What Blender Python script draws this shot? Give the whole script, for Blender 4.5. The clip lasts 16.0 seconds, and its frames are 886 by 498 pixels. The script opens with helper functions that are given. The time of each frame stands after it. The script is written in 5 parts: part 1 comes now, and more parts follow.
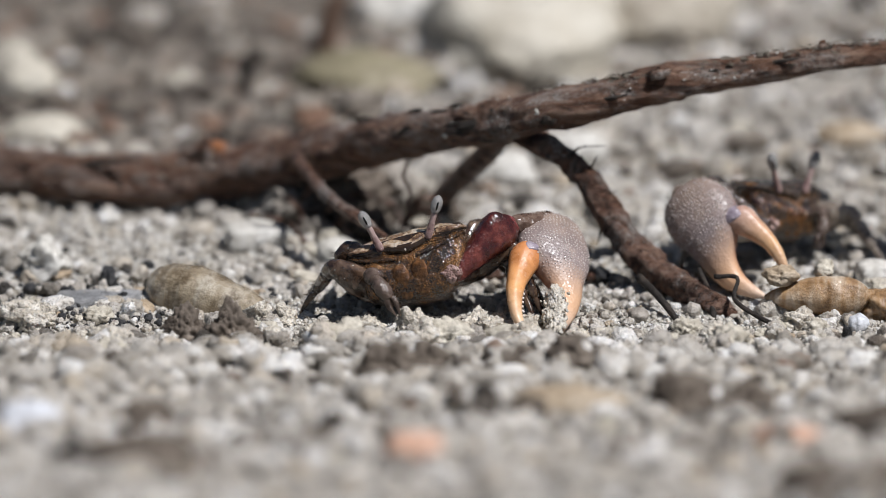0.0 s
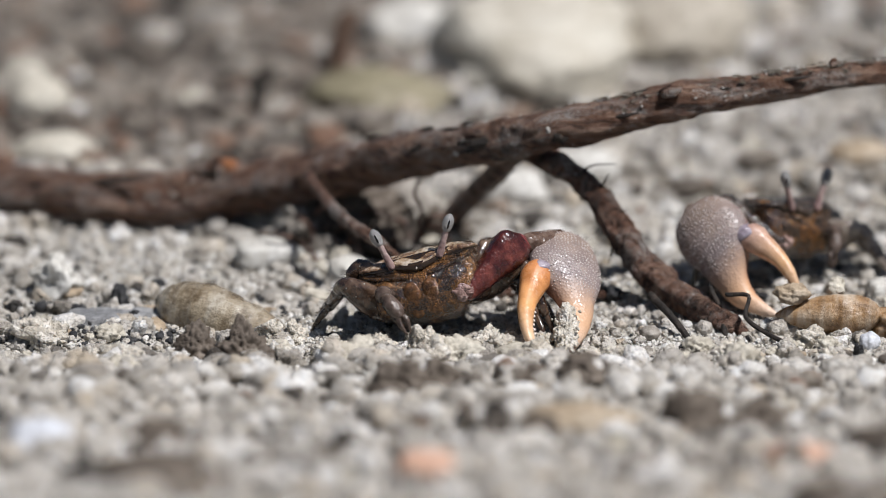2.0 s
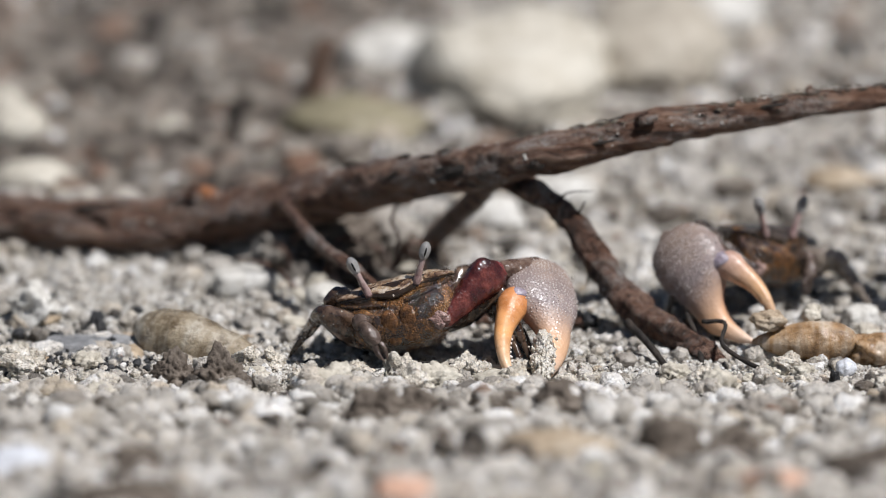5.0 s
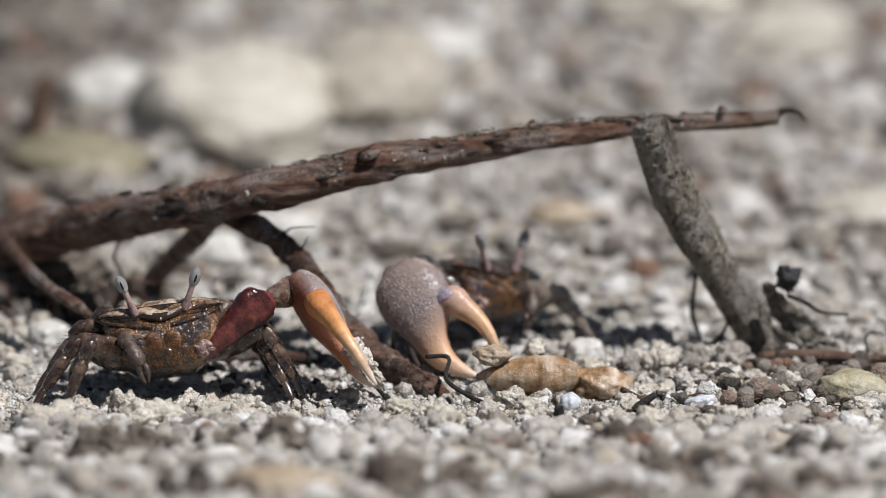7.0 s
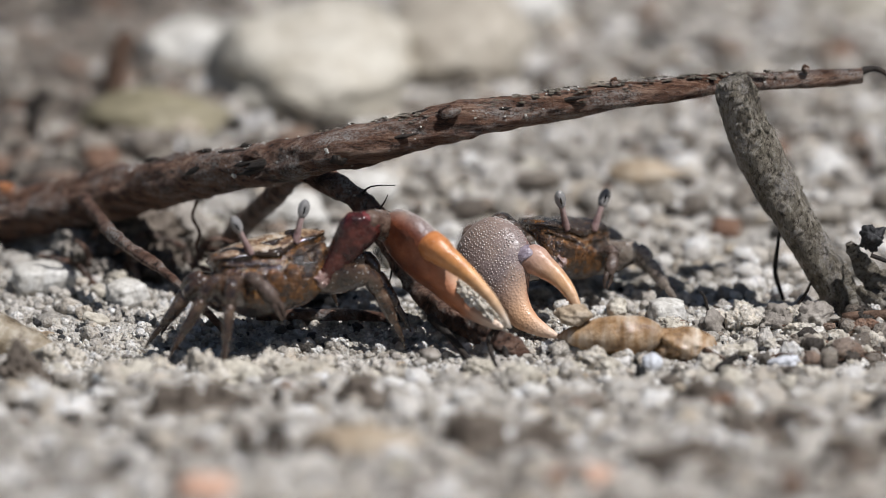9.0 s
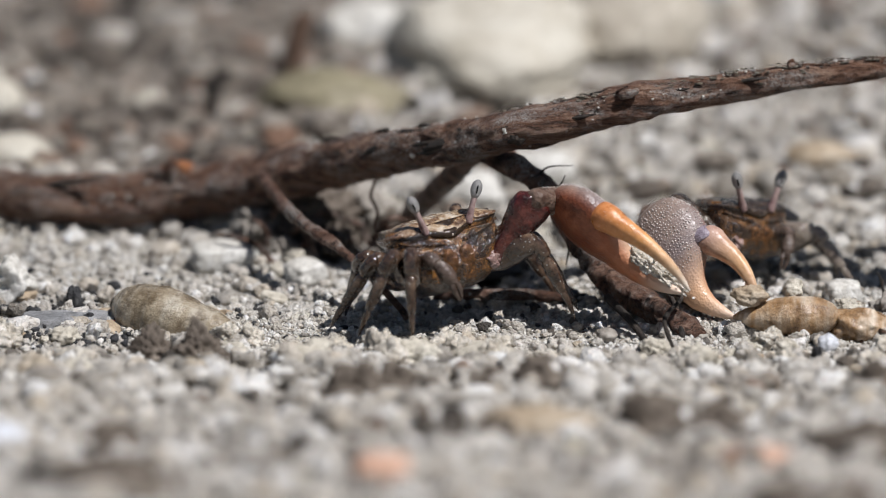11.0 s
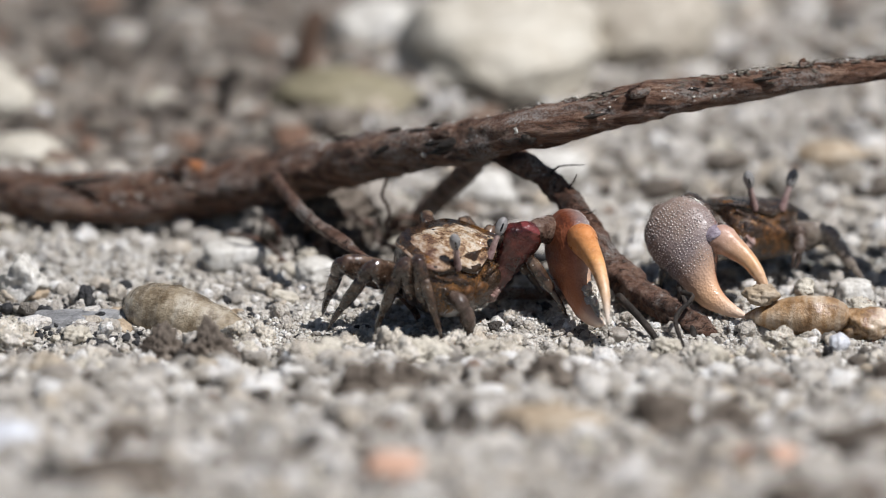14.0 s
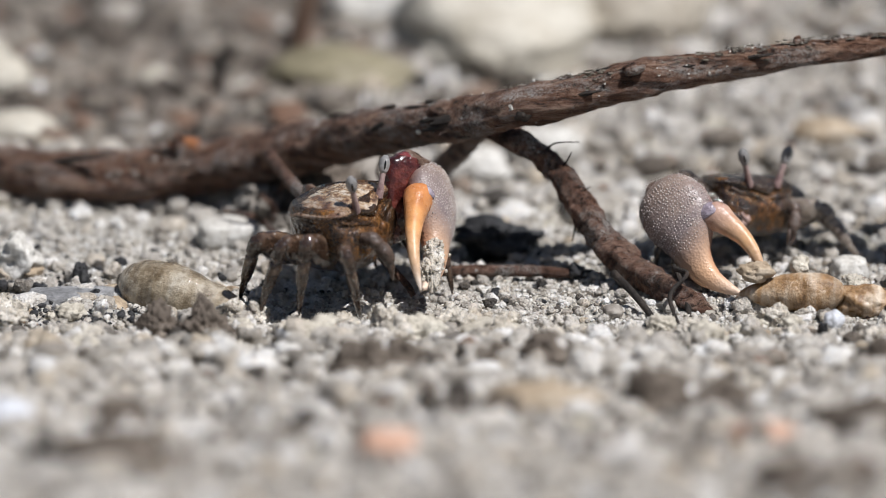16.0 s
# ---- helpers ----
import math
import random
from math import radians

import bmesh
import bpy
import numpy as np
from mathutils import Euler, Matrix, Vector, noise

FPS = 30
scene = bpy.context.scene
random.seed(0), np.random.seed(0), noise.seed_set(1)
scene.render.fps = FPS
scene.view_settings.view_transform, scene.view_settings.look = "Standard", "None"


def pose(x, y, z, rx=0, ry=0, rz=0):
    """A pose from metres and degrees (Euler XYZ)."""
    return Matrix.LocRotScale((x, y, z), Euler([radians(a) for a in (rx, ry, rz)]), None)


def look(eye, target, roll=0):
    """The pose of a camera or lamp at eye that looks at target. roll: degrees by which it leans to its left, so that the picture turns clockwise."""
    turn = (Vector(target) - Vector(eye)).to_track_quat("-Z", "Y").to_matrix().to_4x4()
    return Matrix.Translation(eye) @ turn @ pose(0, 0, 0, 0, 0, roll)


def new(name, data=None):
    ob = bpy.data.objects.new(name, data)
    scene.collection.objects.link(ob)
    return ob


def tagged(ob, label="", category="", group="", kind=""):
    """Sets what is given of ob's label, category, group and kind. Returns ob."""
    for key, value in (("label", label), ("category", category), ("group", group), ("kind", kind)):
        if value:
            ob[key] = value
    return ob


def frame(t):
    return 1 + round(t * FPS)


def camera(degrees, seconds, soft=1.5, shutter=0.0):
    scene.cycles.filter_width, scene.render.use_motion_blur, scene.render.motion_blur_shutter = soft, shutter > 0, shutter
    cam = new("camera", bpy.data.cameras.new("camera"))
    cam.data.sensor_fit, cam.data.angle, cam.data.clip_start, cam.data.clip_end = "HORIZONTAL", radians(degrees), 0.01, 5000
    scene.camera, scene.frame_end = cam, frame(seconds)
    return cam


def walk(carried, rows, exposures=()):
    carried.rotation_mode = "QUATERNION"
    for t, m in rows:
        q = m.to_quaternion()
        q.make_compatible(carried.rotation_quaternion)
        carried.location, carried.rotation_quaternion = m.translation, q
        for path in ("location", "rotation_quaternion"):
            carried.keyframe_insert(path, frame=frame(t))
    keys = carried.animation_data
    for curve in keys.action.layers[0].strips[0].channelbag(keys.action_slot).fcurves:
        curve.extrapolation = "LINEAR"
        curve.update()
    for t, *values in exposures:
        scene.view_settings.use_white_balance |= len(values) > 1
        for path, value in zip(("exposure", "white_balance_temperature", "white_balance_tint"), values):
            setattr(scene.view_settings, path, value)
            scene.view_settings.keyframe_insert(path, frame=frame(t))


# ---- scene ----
MM = 0.001

# ---- camera and its way ----
cam = camera(3.9, 16.0, soft=0.5)
cam.data.dof.use_dof = True
cam.data.dof.focus_distance = 2.196
cam.data.dof.aperture_fstop = 8.0
walk(cam, [
    (0, pose(0.0000, -2.0923, 0.6798, 72.2961, 0, 0.0000)),
    (0.5, pose(0.0000, -2.0923, 0.6798, 72.3309, 0, 0.0156)),
    (1, pose(0.0000, -2.0923, 0.6798, 72.3532, 0, 0.0456)),
    (1.5, pose(0.0000, -2.0923, 0.6798, 72.3705, 0, 0.0756)),
    (2, pose(0.0000, -2.0923, 0.6798, 72.3756, 0, 0.0521)),
    (2.5, pose(0.0000, -2.0923, 0.6798, 72.3757, 0, -0.0091)),
    (3, pose(0.0000, -2.0923, 0.6798, 72.3821, 0, -0.0599)),
    (5.5, pose(0.0000, -2.0999, 0.6823, 72.5079, 0, -0.0540)),
    (6, pose(0.0000, -2.1037, 0.6835, 72.5273, 0, -0.4714)),
    (6.5, pose(0.0000, -2.0980, 0.6817, 72.6952, 0, -1.0229)),
    (7, pose(0.0000, -2.0923, 0.6798, 72.6525, 0, -1.3346)),
    (7.5, pose(0.0000, -2.0923, 0.6798, 72.5683, 0, -1.5301)),
    (8, pose(0.0000, -2.0733, 0.6737, 72.5348, 0, -1.5508)),
    (8.5, pose(0.0000, -2.0724, 0.6733, 72.5082, 0, -1.3270)),
    (9, pose(0.0000, -2.0752, 0.6743, 72.4750, 0, -0.9717)),
    (9.5, pose(0.0000, -2.0790, 0.6755, 72.4083, 0, -0.6500)),
    (10, pose(0.0000, -2.0809, 0.6761, 72.3700, 0, -0.4045)),
    (12.5, pose(0.0000, -2.0838, 0.6771, 72.4146, 0, -0.0805)),
    (13, pose(0.0000, -2.0838, 0.6771, 72.4109, 0, -0.0883)),
    (13.5, pose(0.0000, -2.0838, 0.6771, 72.3998, 0, -0.0961)),
    (14, pose(0.0000, -2.0838, 0.6771, 72.3811, 0, -0.0974)),
    (14.5, pose(0.0000, -2.0838, 0.6771, 72.3438, 0, -0.1013)),
    (15, pose(0.0000, -2.0838, 0.6771, 72.2940, 0, -0.1131)),
    (15.5, pose(0.0000, -2.0838, 0.6771, 72.2655, 0, -0.1287)),
    (16, pose(0.0000, -2.0838, 0.6771, 72.2804, 0, -0.1209)),
], exposures=[(0, -0.09), (3, -0.01), (5.5, 0.0), (7, -0.07), (10, -0.08), (13, 0.04), (16, 0.04)])

# ---- world and sun ----
SUN_TO = Vector((0.40, -0.25, 0.88)).normalized()
world = bpy.data.worlds.new("sky")
scene.world = world
world.use_nodes = True
sky = world.node_tree.nodes.new("ShaderNodeTexSky")
sky.sky_type, sky.sun_disc = "NISHITA", False
sky.sun_elevation = math.asin(SUN_TO.z)
sky.sun_rotation = math.atan2(SUN_TO.x, SUN_TO.y)
back = world.node_tree.nodes["Background"]
back.inputs["Strength"].default_value = 0.041
world.node_tree.links.new(sky.outputs[0], back.inputs["Color"])
sun = new("sun", bpy.data.lights.new("sun", "SUN"))
sun.data.energy, sun.data.angle, sun.data.color = 4.95, radians(0.53), (1.0, 0.985, 1.0)
sun.matrix_basis = look(SUN_TO * 3, (0, 0, 0))


# ---- materials ----
class Nodes:
    """A small helper to write node materials."""

    def __init__(self, name, rough=0.8, spec=0.4):
        self.mat = bpy.data.materials.new(name)
        self.mat.use_nodes = True
        self.t = self.mat.node_tree
        self.bsdf = self.t.nodes["Principled BSDF"]
        self.bsdf.inputs["Roughness"].default_value = rough
        self.bsdf.inputs["Specular IOR Level"].default_value = spec
        self.geo = None

    def node(self, kind, **values):
        n = self.t.nodes.new(kind)
        for key, value in values.items():
            n.inputs[key].default_value = value
        return n

    def link(self, a, b):
        self.t.links.new(a, b)

    def coords(self, local=True):
        return self.node("ShaderNodeTexCoord").outputs["Object"] if local else self.node("ShaderNodeNewGeometry").outputs["Position"]

    def noise(self, scale, detail=4.0, rough=0.6, local=True, stretch=None):
        n = self.node("ShaderNodeTexNoise", Scale=scale, Detail=detail, Roughness=rough)
        c = self.coords(local)
        if stretch:
            m = self.node("ShaderNodeMapping")
            m.inputs["Scale"].default_value = stretch
            self.link(c, m.inputs["Vector"])
            c = m.outputs[0]
        self.link(c, n.inputs["Vector"])
        return n.outputs["Fac"]

    def cells(self, scale, local=True, out="Distance"):
        n = self.node("ShaderNodeTexVoronoi", Scale=scale)
        self.link(self.coords(local), n.inputs["Vector"])
        return n.outputs[out]

    def ramp(self, fac, *stops):
        n = self.node("ShaderNodeValToRGB")
        e = n.color_ramp.elements
        while len(e) < len(stops):
            e.new(0.5)
        for el, (p, c) in zip(e, stops):
            el.position, el.color = p, (*c, 1) if len(c) == 3 else c
        self.link(fac, n.inputs["Fac"])
        return n.outputs["Color"]

    def mix(self, fac, a, b, mode="MIX"):
        n = self.node("ShaderNodeMix")
        n.data_type, n.blend_type = "RGBA", mode
        for sock, v in ((n.inputs["Factor"], fac), (n.inputs[6], a), (n.inputs[7], b)):
            if isinstance(v, bpy.types.NodeSocket):
                self.link(v, sock)
            else:
                sock.default_value = (*v, 1) if isinstance(v, tuple) else v
        return n.outputs[2]

    def colour(self, c):
        self.link(c, self.bsdf.inputs["Base Color"])

    def roughness(self, c):
        self.link(c, self.bsdf.inputs["Roughness"])

    def bump(self, height, distance, strength=1.0):
        b = self.node("ShaderNodeBump", Strength=strength, Distance=distance)
        self.link(height, b.inputs["Height"])
        if self.bsdf.inputs["Normal"].is_linked:
            self.link(self.bsdf.inputs["Normal"].links[0].from_socket, b.inputs["Normal"])
        self.link(b.outputs[0], self.bsdf.inputs["Normal"])
        self.link(b.outputs[0], self.bsdf.inputs["Coat Normal"])
        return self


def island(n):
    return n.node("ShaderNodeNewGeometry").outputs["Random Per Island"]


def one_by_one(n):
    return n.node("ShaderNodeObjectInfo").outputs["Random"]


def axis_of(n, axis, lo, hi):
    """0 to 1 along the world's axis, between lo and hi in metres."""
    s, m = n.node("ShaderNodeSeparateXYZ"), n.node("ShaderNodeMapRange")
    n.link(n.coords(False), s.inputs[0])
    m.inputs["From Min"].default_value, m.inputs["From Max"].default_value = lo, hi
    n.link(s.outputs[axis], m.inputs["Value"])
    return m.outputs[0]


def translucent(n):
    """Quartz sand lets some light through."""
    n.bsdf.inputs["Subsurface Weight"].default_value = 0.14
    n.bsdf.inputs["Subsurface Radius"].default_value = (1.0, 0.85, 0.68)
    n.bsdf.inputs["Subsurface Scale"].default_value = 0.0010


def sand_material():
    n = Nodes("wet_sand", 0.75, 0.35)
    translucent(n)
    big = n.ramp(n.noise(45, 5), (0.30, (0.32, 0.295, 0.26)), (0.50, (0.50, 0.47, 0.425)), (0.72, (0.62, 0.595, 0.555)))
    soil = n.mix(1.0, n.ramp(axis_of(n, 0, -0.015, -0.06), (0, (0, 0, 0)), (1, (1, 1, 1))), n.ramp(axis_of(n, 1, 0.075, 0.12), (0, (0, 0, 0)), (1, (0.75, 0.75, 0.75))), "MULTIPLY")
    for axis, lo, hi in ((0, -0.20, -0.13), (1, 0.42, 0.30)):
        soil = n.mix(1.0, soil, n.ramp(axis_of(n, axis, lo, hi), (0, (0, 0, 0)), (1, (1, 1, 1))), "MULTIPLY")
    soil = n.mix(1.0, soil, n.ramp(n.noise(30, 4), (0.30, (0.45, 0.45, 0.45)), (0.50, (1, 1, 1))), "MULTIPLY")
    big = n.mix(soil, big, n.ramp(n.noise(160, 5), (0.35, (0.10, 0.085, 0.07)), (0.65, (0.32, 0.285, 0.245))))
    big = n.mix(n.ramp(n.noise(60, 4), (0.52, (0, 0, 0)), (0.68, (0.7, 0.7, 0.7))), big, (0.52, 0.47, 0.34))
    grain = n.ramp(n.cells(2300, out="Color"), (0.0, (0.40, 0.38, 0.35)), (0.45, (1, 1, 1)), (1.0, (1.35, 1.33, 1.3)))
    n.roughness(n.ramp(n.cells(2300, out="Color"), (0.2, (0.85, 0.85, 0.85)), (0.8, (0.3, 0.3, 0.3))))
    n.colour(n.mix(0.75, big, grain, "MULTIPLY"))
    n.bump(n.cells(2300), 0.0005, 0.9).bump(n.noise(420, 6), 0.0014, 0.8)
    return n.mat


PALE = ((0.00, (0.025, 0.023, 0.021)), (0.02, (0.09, 0.078, 0.066)), (0.05, (0.34, 0.315, 0.28)), (0.35, (0.46, 0.43, 0.39)),
        (0.66, (0.56, 0.53, 0.485)), (0.74, (0.46, 0.39, 0.30)), (0.80, (0.66, 0.635, 0.60)), (1.0, (0.78, 0.77, 0.75)))
LITTER = ((0.00, (0.03, 0.025, 0.02)), (0.25, (0.12, 0.10, 0.082)), (0.55, (0.22, 0.19, 0.16)), (0.80, (0.30, 0.27, 0.23)), (1.0, (0.20, 0.11, 0.07)))


def grain_material(name, source, stops=PALE, fine=2600, wet=0.0):
    n = Nodes(name, 0.62 - wet, 0.45)
    translucent(n)
    tone = n.ramp(source(n), *stops)
    n.t.nodes[-1].color_ramp.interpolation = "LINEAR"
    spots = n.ramp(n.cells(fine, False, "Color"), (0.0, (0.58, 0.56, 0.53)), (0.40, (1, 1, 1)), (1.0, (1.26, 1.24, 1.20)))
    stain = n.ramp(n.noise(260, 4, local=False), (0.35, (0.74, 0.71, 0.66)), (0.6, (1, 1, 1)))
    n.colour(n.mix(0.8, n.mix(0.8, tone, spots, "MULTIPLY"), stain, "MULTIPLY"))
    n.roughness(n.ramp(n.cells(fine, False, "Color"), (0.0, (0.10, 0.10, 0.10)), (0.25, (0.35, 0.35, 0.35)), (0.6, (0.75, 0.75, 0.75))))
    n.bump(n.cells(fine, False), 0.0003, 0.8).bump(n.noise(1100, 5, local=False), 0.0008, 0.8)
    return n.mat


def stone_material(name, dark, mid, light, scale=110, rough=0.7):
    n = Nodes(name, rough, 0.4)
    a = n.ramp(n.noise(scale, 6, 0.65), (0.28, dark), (0.50, mid), (0.72, light))
    b = n.ramp(n.noise(scale * 9, 4), (0.30, (0.62, 0.60, 0.57)), (0.55, (1, 1, 1)), (0.8, (1.15, 1.14, 1.1)))
    n.colour(n.mix(0.85, a, b, "MULTIPLY"))
    n.bump(n.noise(scale * 2.5, 6), 0.0014, 0.6).bump(n.noise(scale * 14, 4), 0.0004, 0.6)
    return n.mat


def bark_material(name, dark, mid, light, along=(1, 1, 1), grit=0.6, rough=0.62):
    """Weathered bark: fibres along the stick, dark scars, grey bleached skin, white sand grit."""
    n = Nodes(name, rough, 0.35)
    fibre = n.noise(640, 8, 0.8, True, along)
    base = n.ramp(fibre, (0.34, dark), (0.50, mid), (0.64, light))
    scar = n.ramp(n.noise(110, 5, 0.7, True, tuple(0.3 + 0.7 * v for v in along)), (0.35, (0.14, 0.115, 0.105)), (0.45, (1, 1, 1)))
    bleach = n.ramp(n.noise(190, 7, 0.75, True, tuple(0.2 + 0.8 * v for v in along)), (0.49, (0, 0, 0)), (0.61, (0.9, 0.9, 0.9)))
    dust = n.ramp(n.noise(2300, 4), (0.42, (0.15, 0.15, 0.15)), (0.56, (1, 1, 1)))
    pit = n.ramp(n.noise(1300, 5, 0.7, True, tuple(0.25 + 0.75 * v for v in along)), (0.38, (0.22, 0.19, 0.17)), (0.46, (1, 1, 1)))
    base = n.mix(1.0, base, pit, "MULTIPLY")
    c = n.mix(n.mix(1.0, bleach, dust, "MULTIPLY"), n.mix(1.0, base, scar, "MULTIPLY"), (0.42, 0.39, 0.36))
    speck = n.ramp(n.cells(520), (0.10, (1, 1, 1)), (0.17, (0, 0, 0)))
    some = n.ramp(n.noise(150, 3), (0.52, (0, 0, 0)), (0.62, (grit, grit, grit)))
    c = n.mix(n.mix(1.0, speck, some, "MULTIPLY"), c, (0.62, 0.60, 0.56))
    n.colour(c)
    n.bump(fibre, 0.0022, 1.0).bump(n.noise(260, 6), 0.0012, 0.6).bump(n.noise(1100, 4), 0.0004, 0.7)
    return n.mat


M_SAND = sand_material()
M_GRAIN = grain_material("sand_grains", island)
M_FINE = grain_material("fine_sand", island, ((0.0, (0.06, 0.055, 0.05)), (0.05, (0.28, 0.255, 0.22)), (0.3, (0.50, 0.47, 0.42)), (0.7, (0.62, 0.60, 0.56)), (1.0, (0.74, 0.73, 0.71))))
M_LITTER = grain_material("dark_litter", island, LITTER)
M_PEBBLE = grain_material("sand_pellet", one_by_one)
M_STICK = bark_material("red_brown_bark", (0.020, 0.010, 0.007), (0.185, 0.092, 0.056), (0.44, 0.30, 0.22), (0.10, 1, 1), 0.7, 0.42)
M_BRANCH = bark_material("dark_bark", (0.020, 0.011, 0.008), (0.17, 0.085, 0.055), (0.36, 0.24, 0.18), (0.35, 1, 0.35), 0.9, 0.45)
M_STUMP = bark_material("grey_lichen_bark", (0.045, 0.037, 0.022), (0.27, 0.235, 0.18), (0.54, 0.50, 0.43), (1, 1, 0.5), 0.6)
M_TWIG = stone_material("black_twig", (0.010, 0.008, 0.007), (0.028, 0.022, 0.018), (0.075, 0.055, 0.042), 300)
M_ROOT = stone_material("brown_root", (0.04, 0.022, 0.014), (0.12, 0.07, 0.045), (0.22, 0.14, 0.095), 300)
M_WHITE = stone_material("chalk_stone", (0.42, 0.39, 0.34), (0.62, 0.60, 0.55), (0.74, 0.73, 0.70))
M_CREAM = stone_material("cream_stone", (0.36, 0.32, 0.25), (0.54, 0.50, 0.42), (0.64, 0.61, 0.53))
M_BEIGE = stone_material("beige_stone", (0.28, 0.245, 0.195), (0.42, 0.375, 0.305), (0.52, 0.475, 0.40))
M_TAN = stone_material("tan_stone", (0.22, 0.16, 0.10), (0.42, 0.33, 0.23), (0.58, 0.50, 0.40))
M_OLIVE = stone_material("olive_stone", (0.12, 0.10, 0.06), (0.25, 0.22, 0.14), (0.38, 0.34, 0.25))
M_YELLOW = stone_material("yellow_lichen_stone", (0.22, 0.185, 0.11), (0.42, 0.375, 0.25), (0.56, 0.53, 0.42))
M_PEACH = stone_material("peach_shell", (0.48, 0.26, 0.17), (0.62, 0.38, 0.27), (0.72, 0.52, 0.42))
M_BROWN = stone_material("brown_clod", (0.05, 0.038, 0.029), (0.125, 0.10, 0.078), (0.25, 0.21, 0.17))
M_GREY = stone_material("grey_clod", (0.16, 0.14, 0.12), (0.30, 0.27, 0.235), (0.43, 0.40, 0.355))
M_BLUE = stone_material("bluish_white_shell", (0.45, 0.46, 0.50), (0.66, 0.68, 0.72), (0.78, 0.80, 0.84))
M_SLATE = stone_material("bluish_grey_slab", (0.14, 0.14, 0.14), (0.26, 0.262, 0.265), (0.42, 0.42, 0.42), 300, 0.45)
M_COAL = stone_material("charcoal", (0.006, 0.006, 0.007), (0.025, 0.025, 0.027), (0.10, 0.10, 0.10), 240, 0.45)


# ---- building helpers ----
def mesh_of(name, bm, material, smooth=True):
    me = bpy.data.meshes.new(name)
    bm.to_mesh(me)
    bm.free()
    me.materials.append(material)
    for p in me.polygons:
        p.use_smooth = smooth
    return me


def part(name, bm, material, parent=None, label="", smooth=True):
    ob = new(name, mesh_of(name, bm, material, smooth))
    ob.parent = parent
    return tagged(ob, label)


def empty(name, m=None):
    ob = new(name)
    ob.empty_display_size = 0.01
    ob.matrix_basis = m if m is not None else Matrix()
    return ob


def smooth_line(points, steps):
    """A Catmull-Rom line through rows of numbers, steps pieces to a span."""
    p = [np.array(q, float) for q in points]
    p = [2 * p[0] - p[1]] + p + [2 * p[-1] - p[-2]]
    out = []
    for i in range(1, len(p) - 2):
        a, b, c, d = p[i - 1:i + 3]
        for k in range(steps):
            s = k / steps
            out.append(0.5 * (2 * b + (c - a) * s + (2 * a - 5 * b + 4 * c - d) * s * s + (3 * b - a - 3 * c + d) * s ** 3))
    out.append(p[-2])
    return out


def tube(bm, points, sides=10, steps=4, rough=0.0, grain=0.25, seed=0, flat=1.0, ring=0.0):
    """A tube through rows (x, y, z, radius) in mm, with a knobbly skin."""
    line = smooth_line(points, steps)
    n = len(line)
    rings = []
    side, run = None, 0.0
    for i, row in enumerate(line):
        c = Vector(row[:3])
        run += (c - Vector(line[max(i - 1, 0)][:3])).length
        d = (Vector(line[min(i + 1, n - 1)][:3]) - Vector(line[max(i - 1, 0)][:3])).normalized()
        if side is None:
            side = d.cross(Vector((0.1, 1, 0.2))).normalized()
        side = (side - d * side.dot(d)).normalized()
        up = side.cross(d)
        loop = []
        for k in range(sides):
            a = 2 * math.pi * k / sides
            out = side * math.cos(a) + up * math.sin(a) * flat
            r = max(row[3], 0.02)
            if rough:
                ca, sa = math.cos(a), math.sin(a)
                q = Vector((run * grain * 0.25 + seed * 7.3, ca * 1.1, sa * 1.1))
                f = Vector((run * grain * 0.7 + seed * 3.1, ca * 3.4, sa * 3.4))
                r *= 1 + rough * noise.noise(q) + 0.6 * rough * noise.noise(f) + 0.3 * rough * noise.noise(f * 2.3)
            if ring:
                r *= 1 + ring * math.sin(i * 2.1)
            loop.append(bm.verts.new((c + out * r) * MM))
        rings.append(loop)
    for a, b in zip(rings, rings[1:]):
        for k in range(sides):
            bm.faces.new((a[k], a[(k + 1) % sides], b[(k + 1) % sides], b[k]))
    bm.faces.new(list(reversed(rings[0])))
    bm.faces.new(rings[-1])
    return bm


def rock(bm, size, seed, detail=3, rough=0.25, at=(0, 0, 0), facets=0.0, turn=0.0, crumb=0.0):
    """A worn stone of the given size in mm."""
    made = bmesh.ops.create_icosphere(bm, subdivisions=detail, radius=0.5)["verts"]
    m = Matrix.Rotation(turn, 3, "Z")
    for v in made:
        q = v.co * 2.2 + Vector((seed * 3.1, seed * 1.7, 0))
        k = 1 + rough * noise.noise(q) + 0.45 * rough * noise.noise(q * 2.6) + 0.2 * rough * noise.noise(q * 6.0)
        if crumb:
            k += crumb * noise.noise(q * 4.5) + 0.7 * crumb * noise.noise(q * 9.5)
        c = v.co * k
        if facets:
            g = 1 / max(1e-6, max(abs(c.x), abs(c.y), abs(c.z)) * 2)
            c = c.lerp(c * g, facets)
        v.co = (m @ Vector((c.x * size[0], c.y * size[1], c.z * size[2])) + Vector(at)) * MM
    return bm


# ---- the ground ----
HOLES = ((-6, 50, 13, 3.0), (11, 36, 7, 3.0), (2, 12, 9, 1.2))


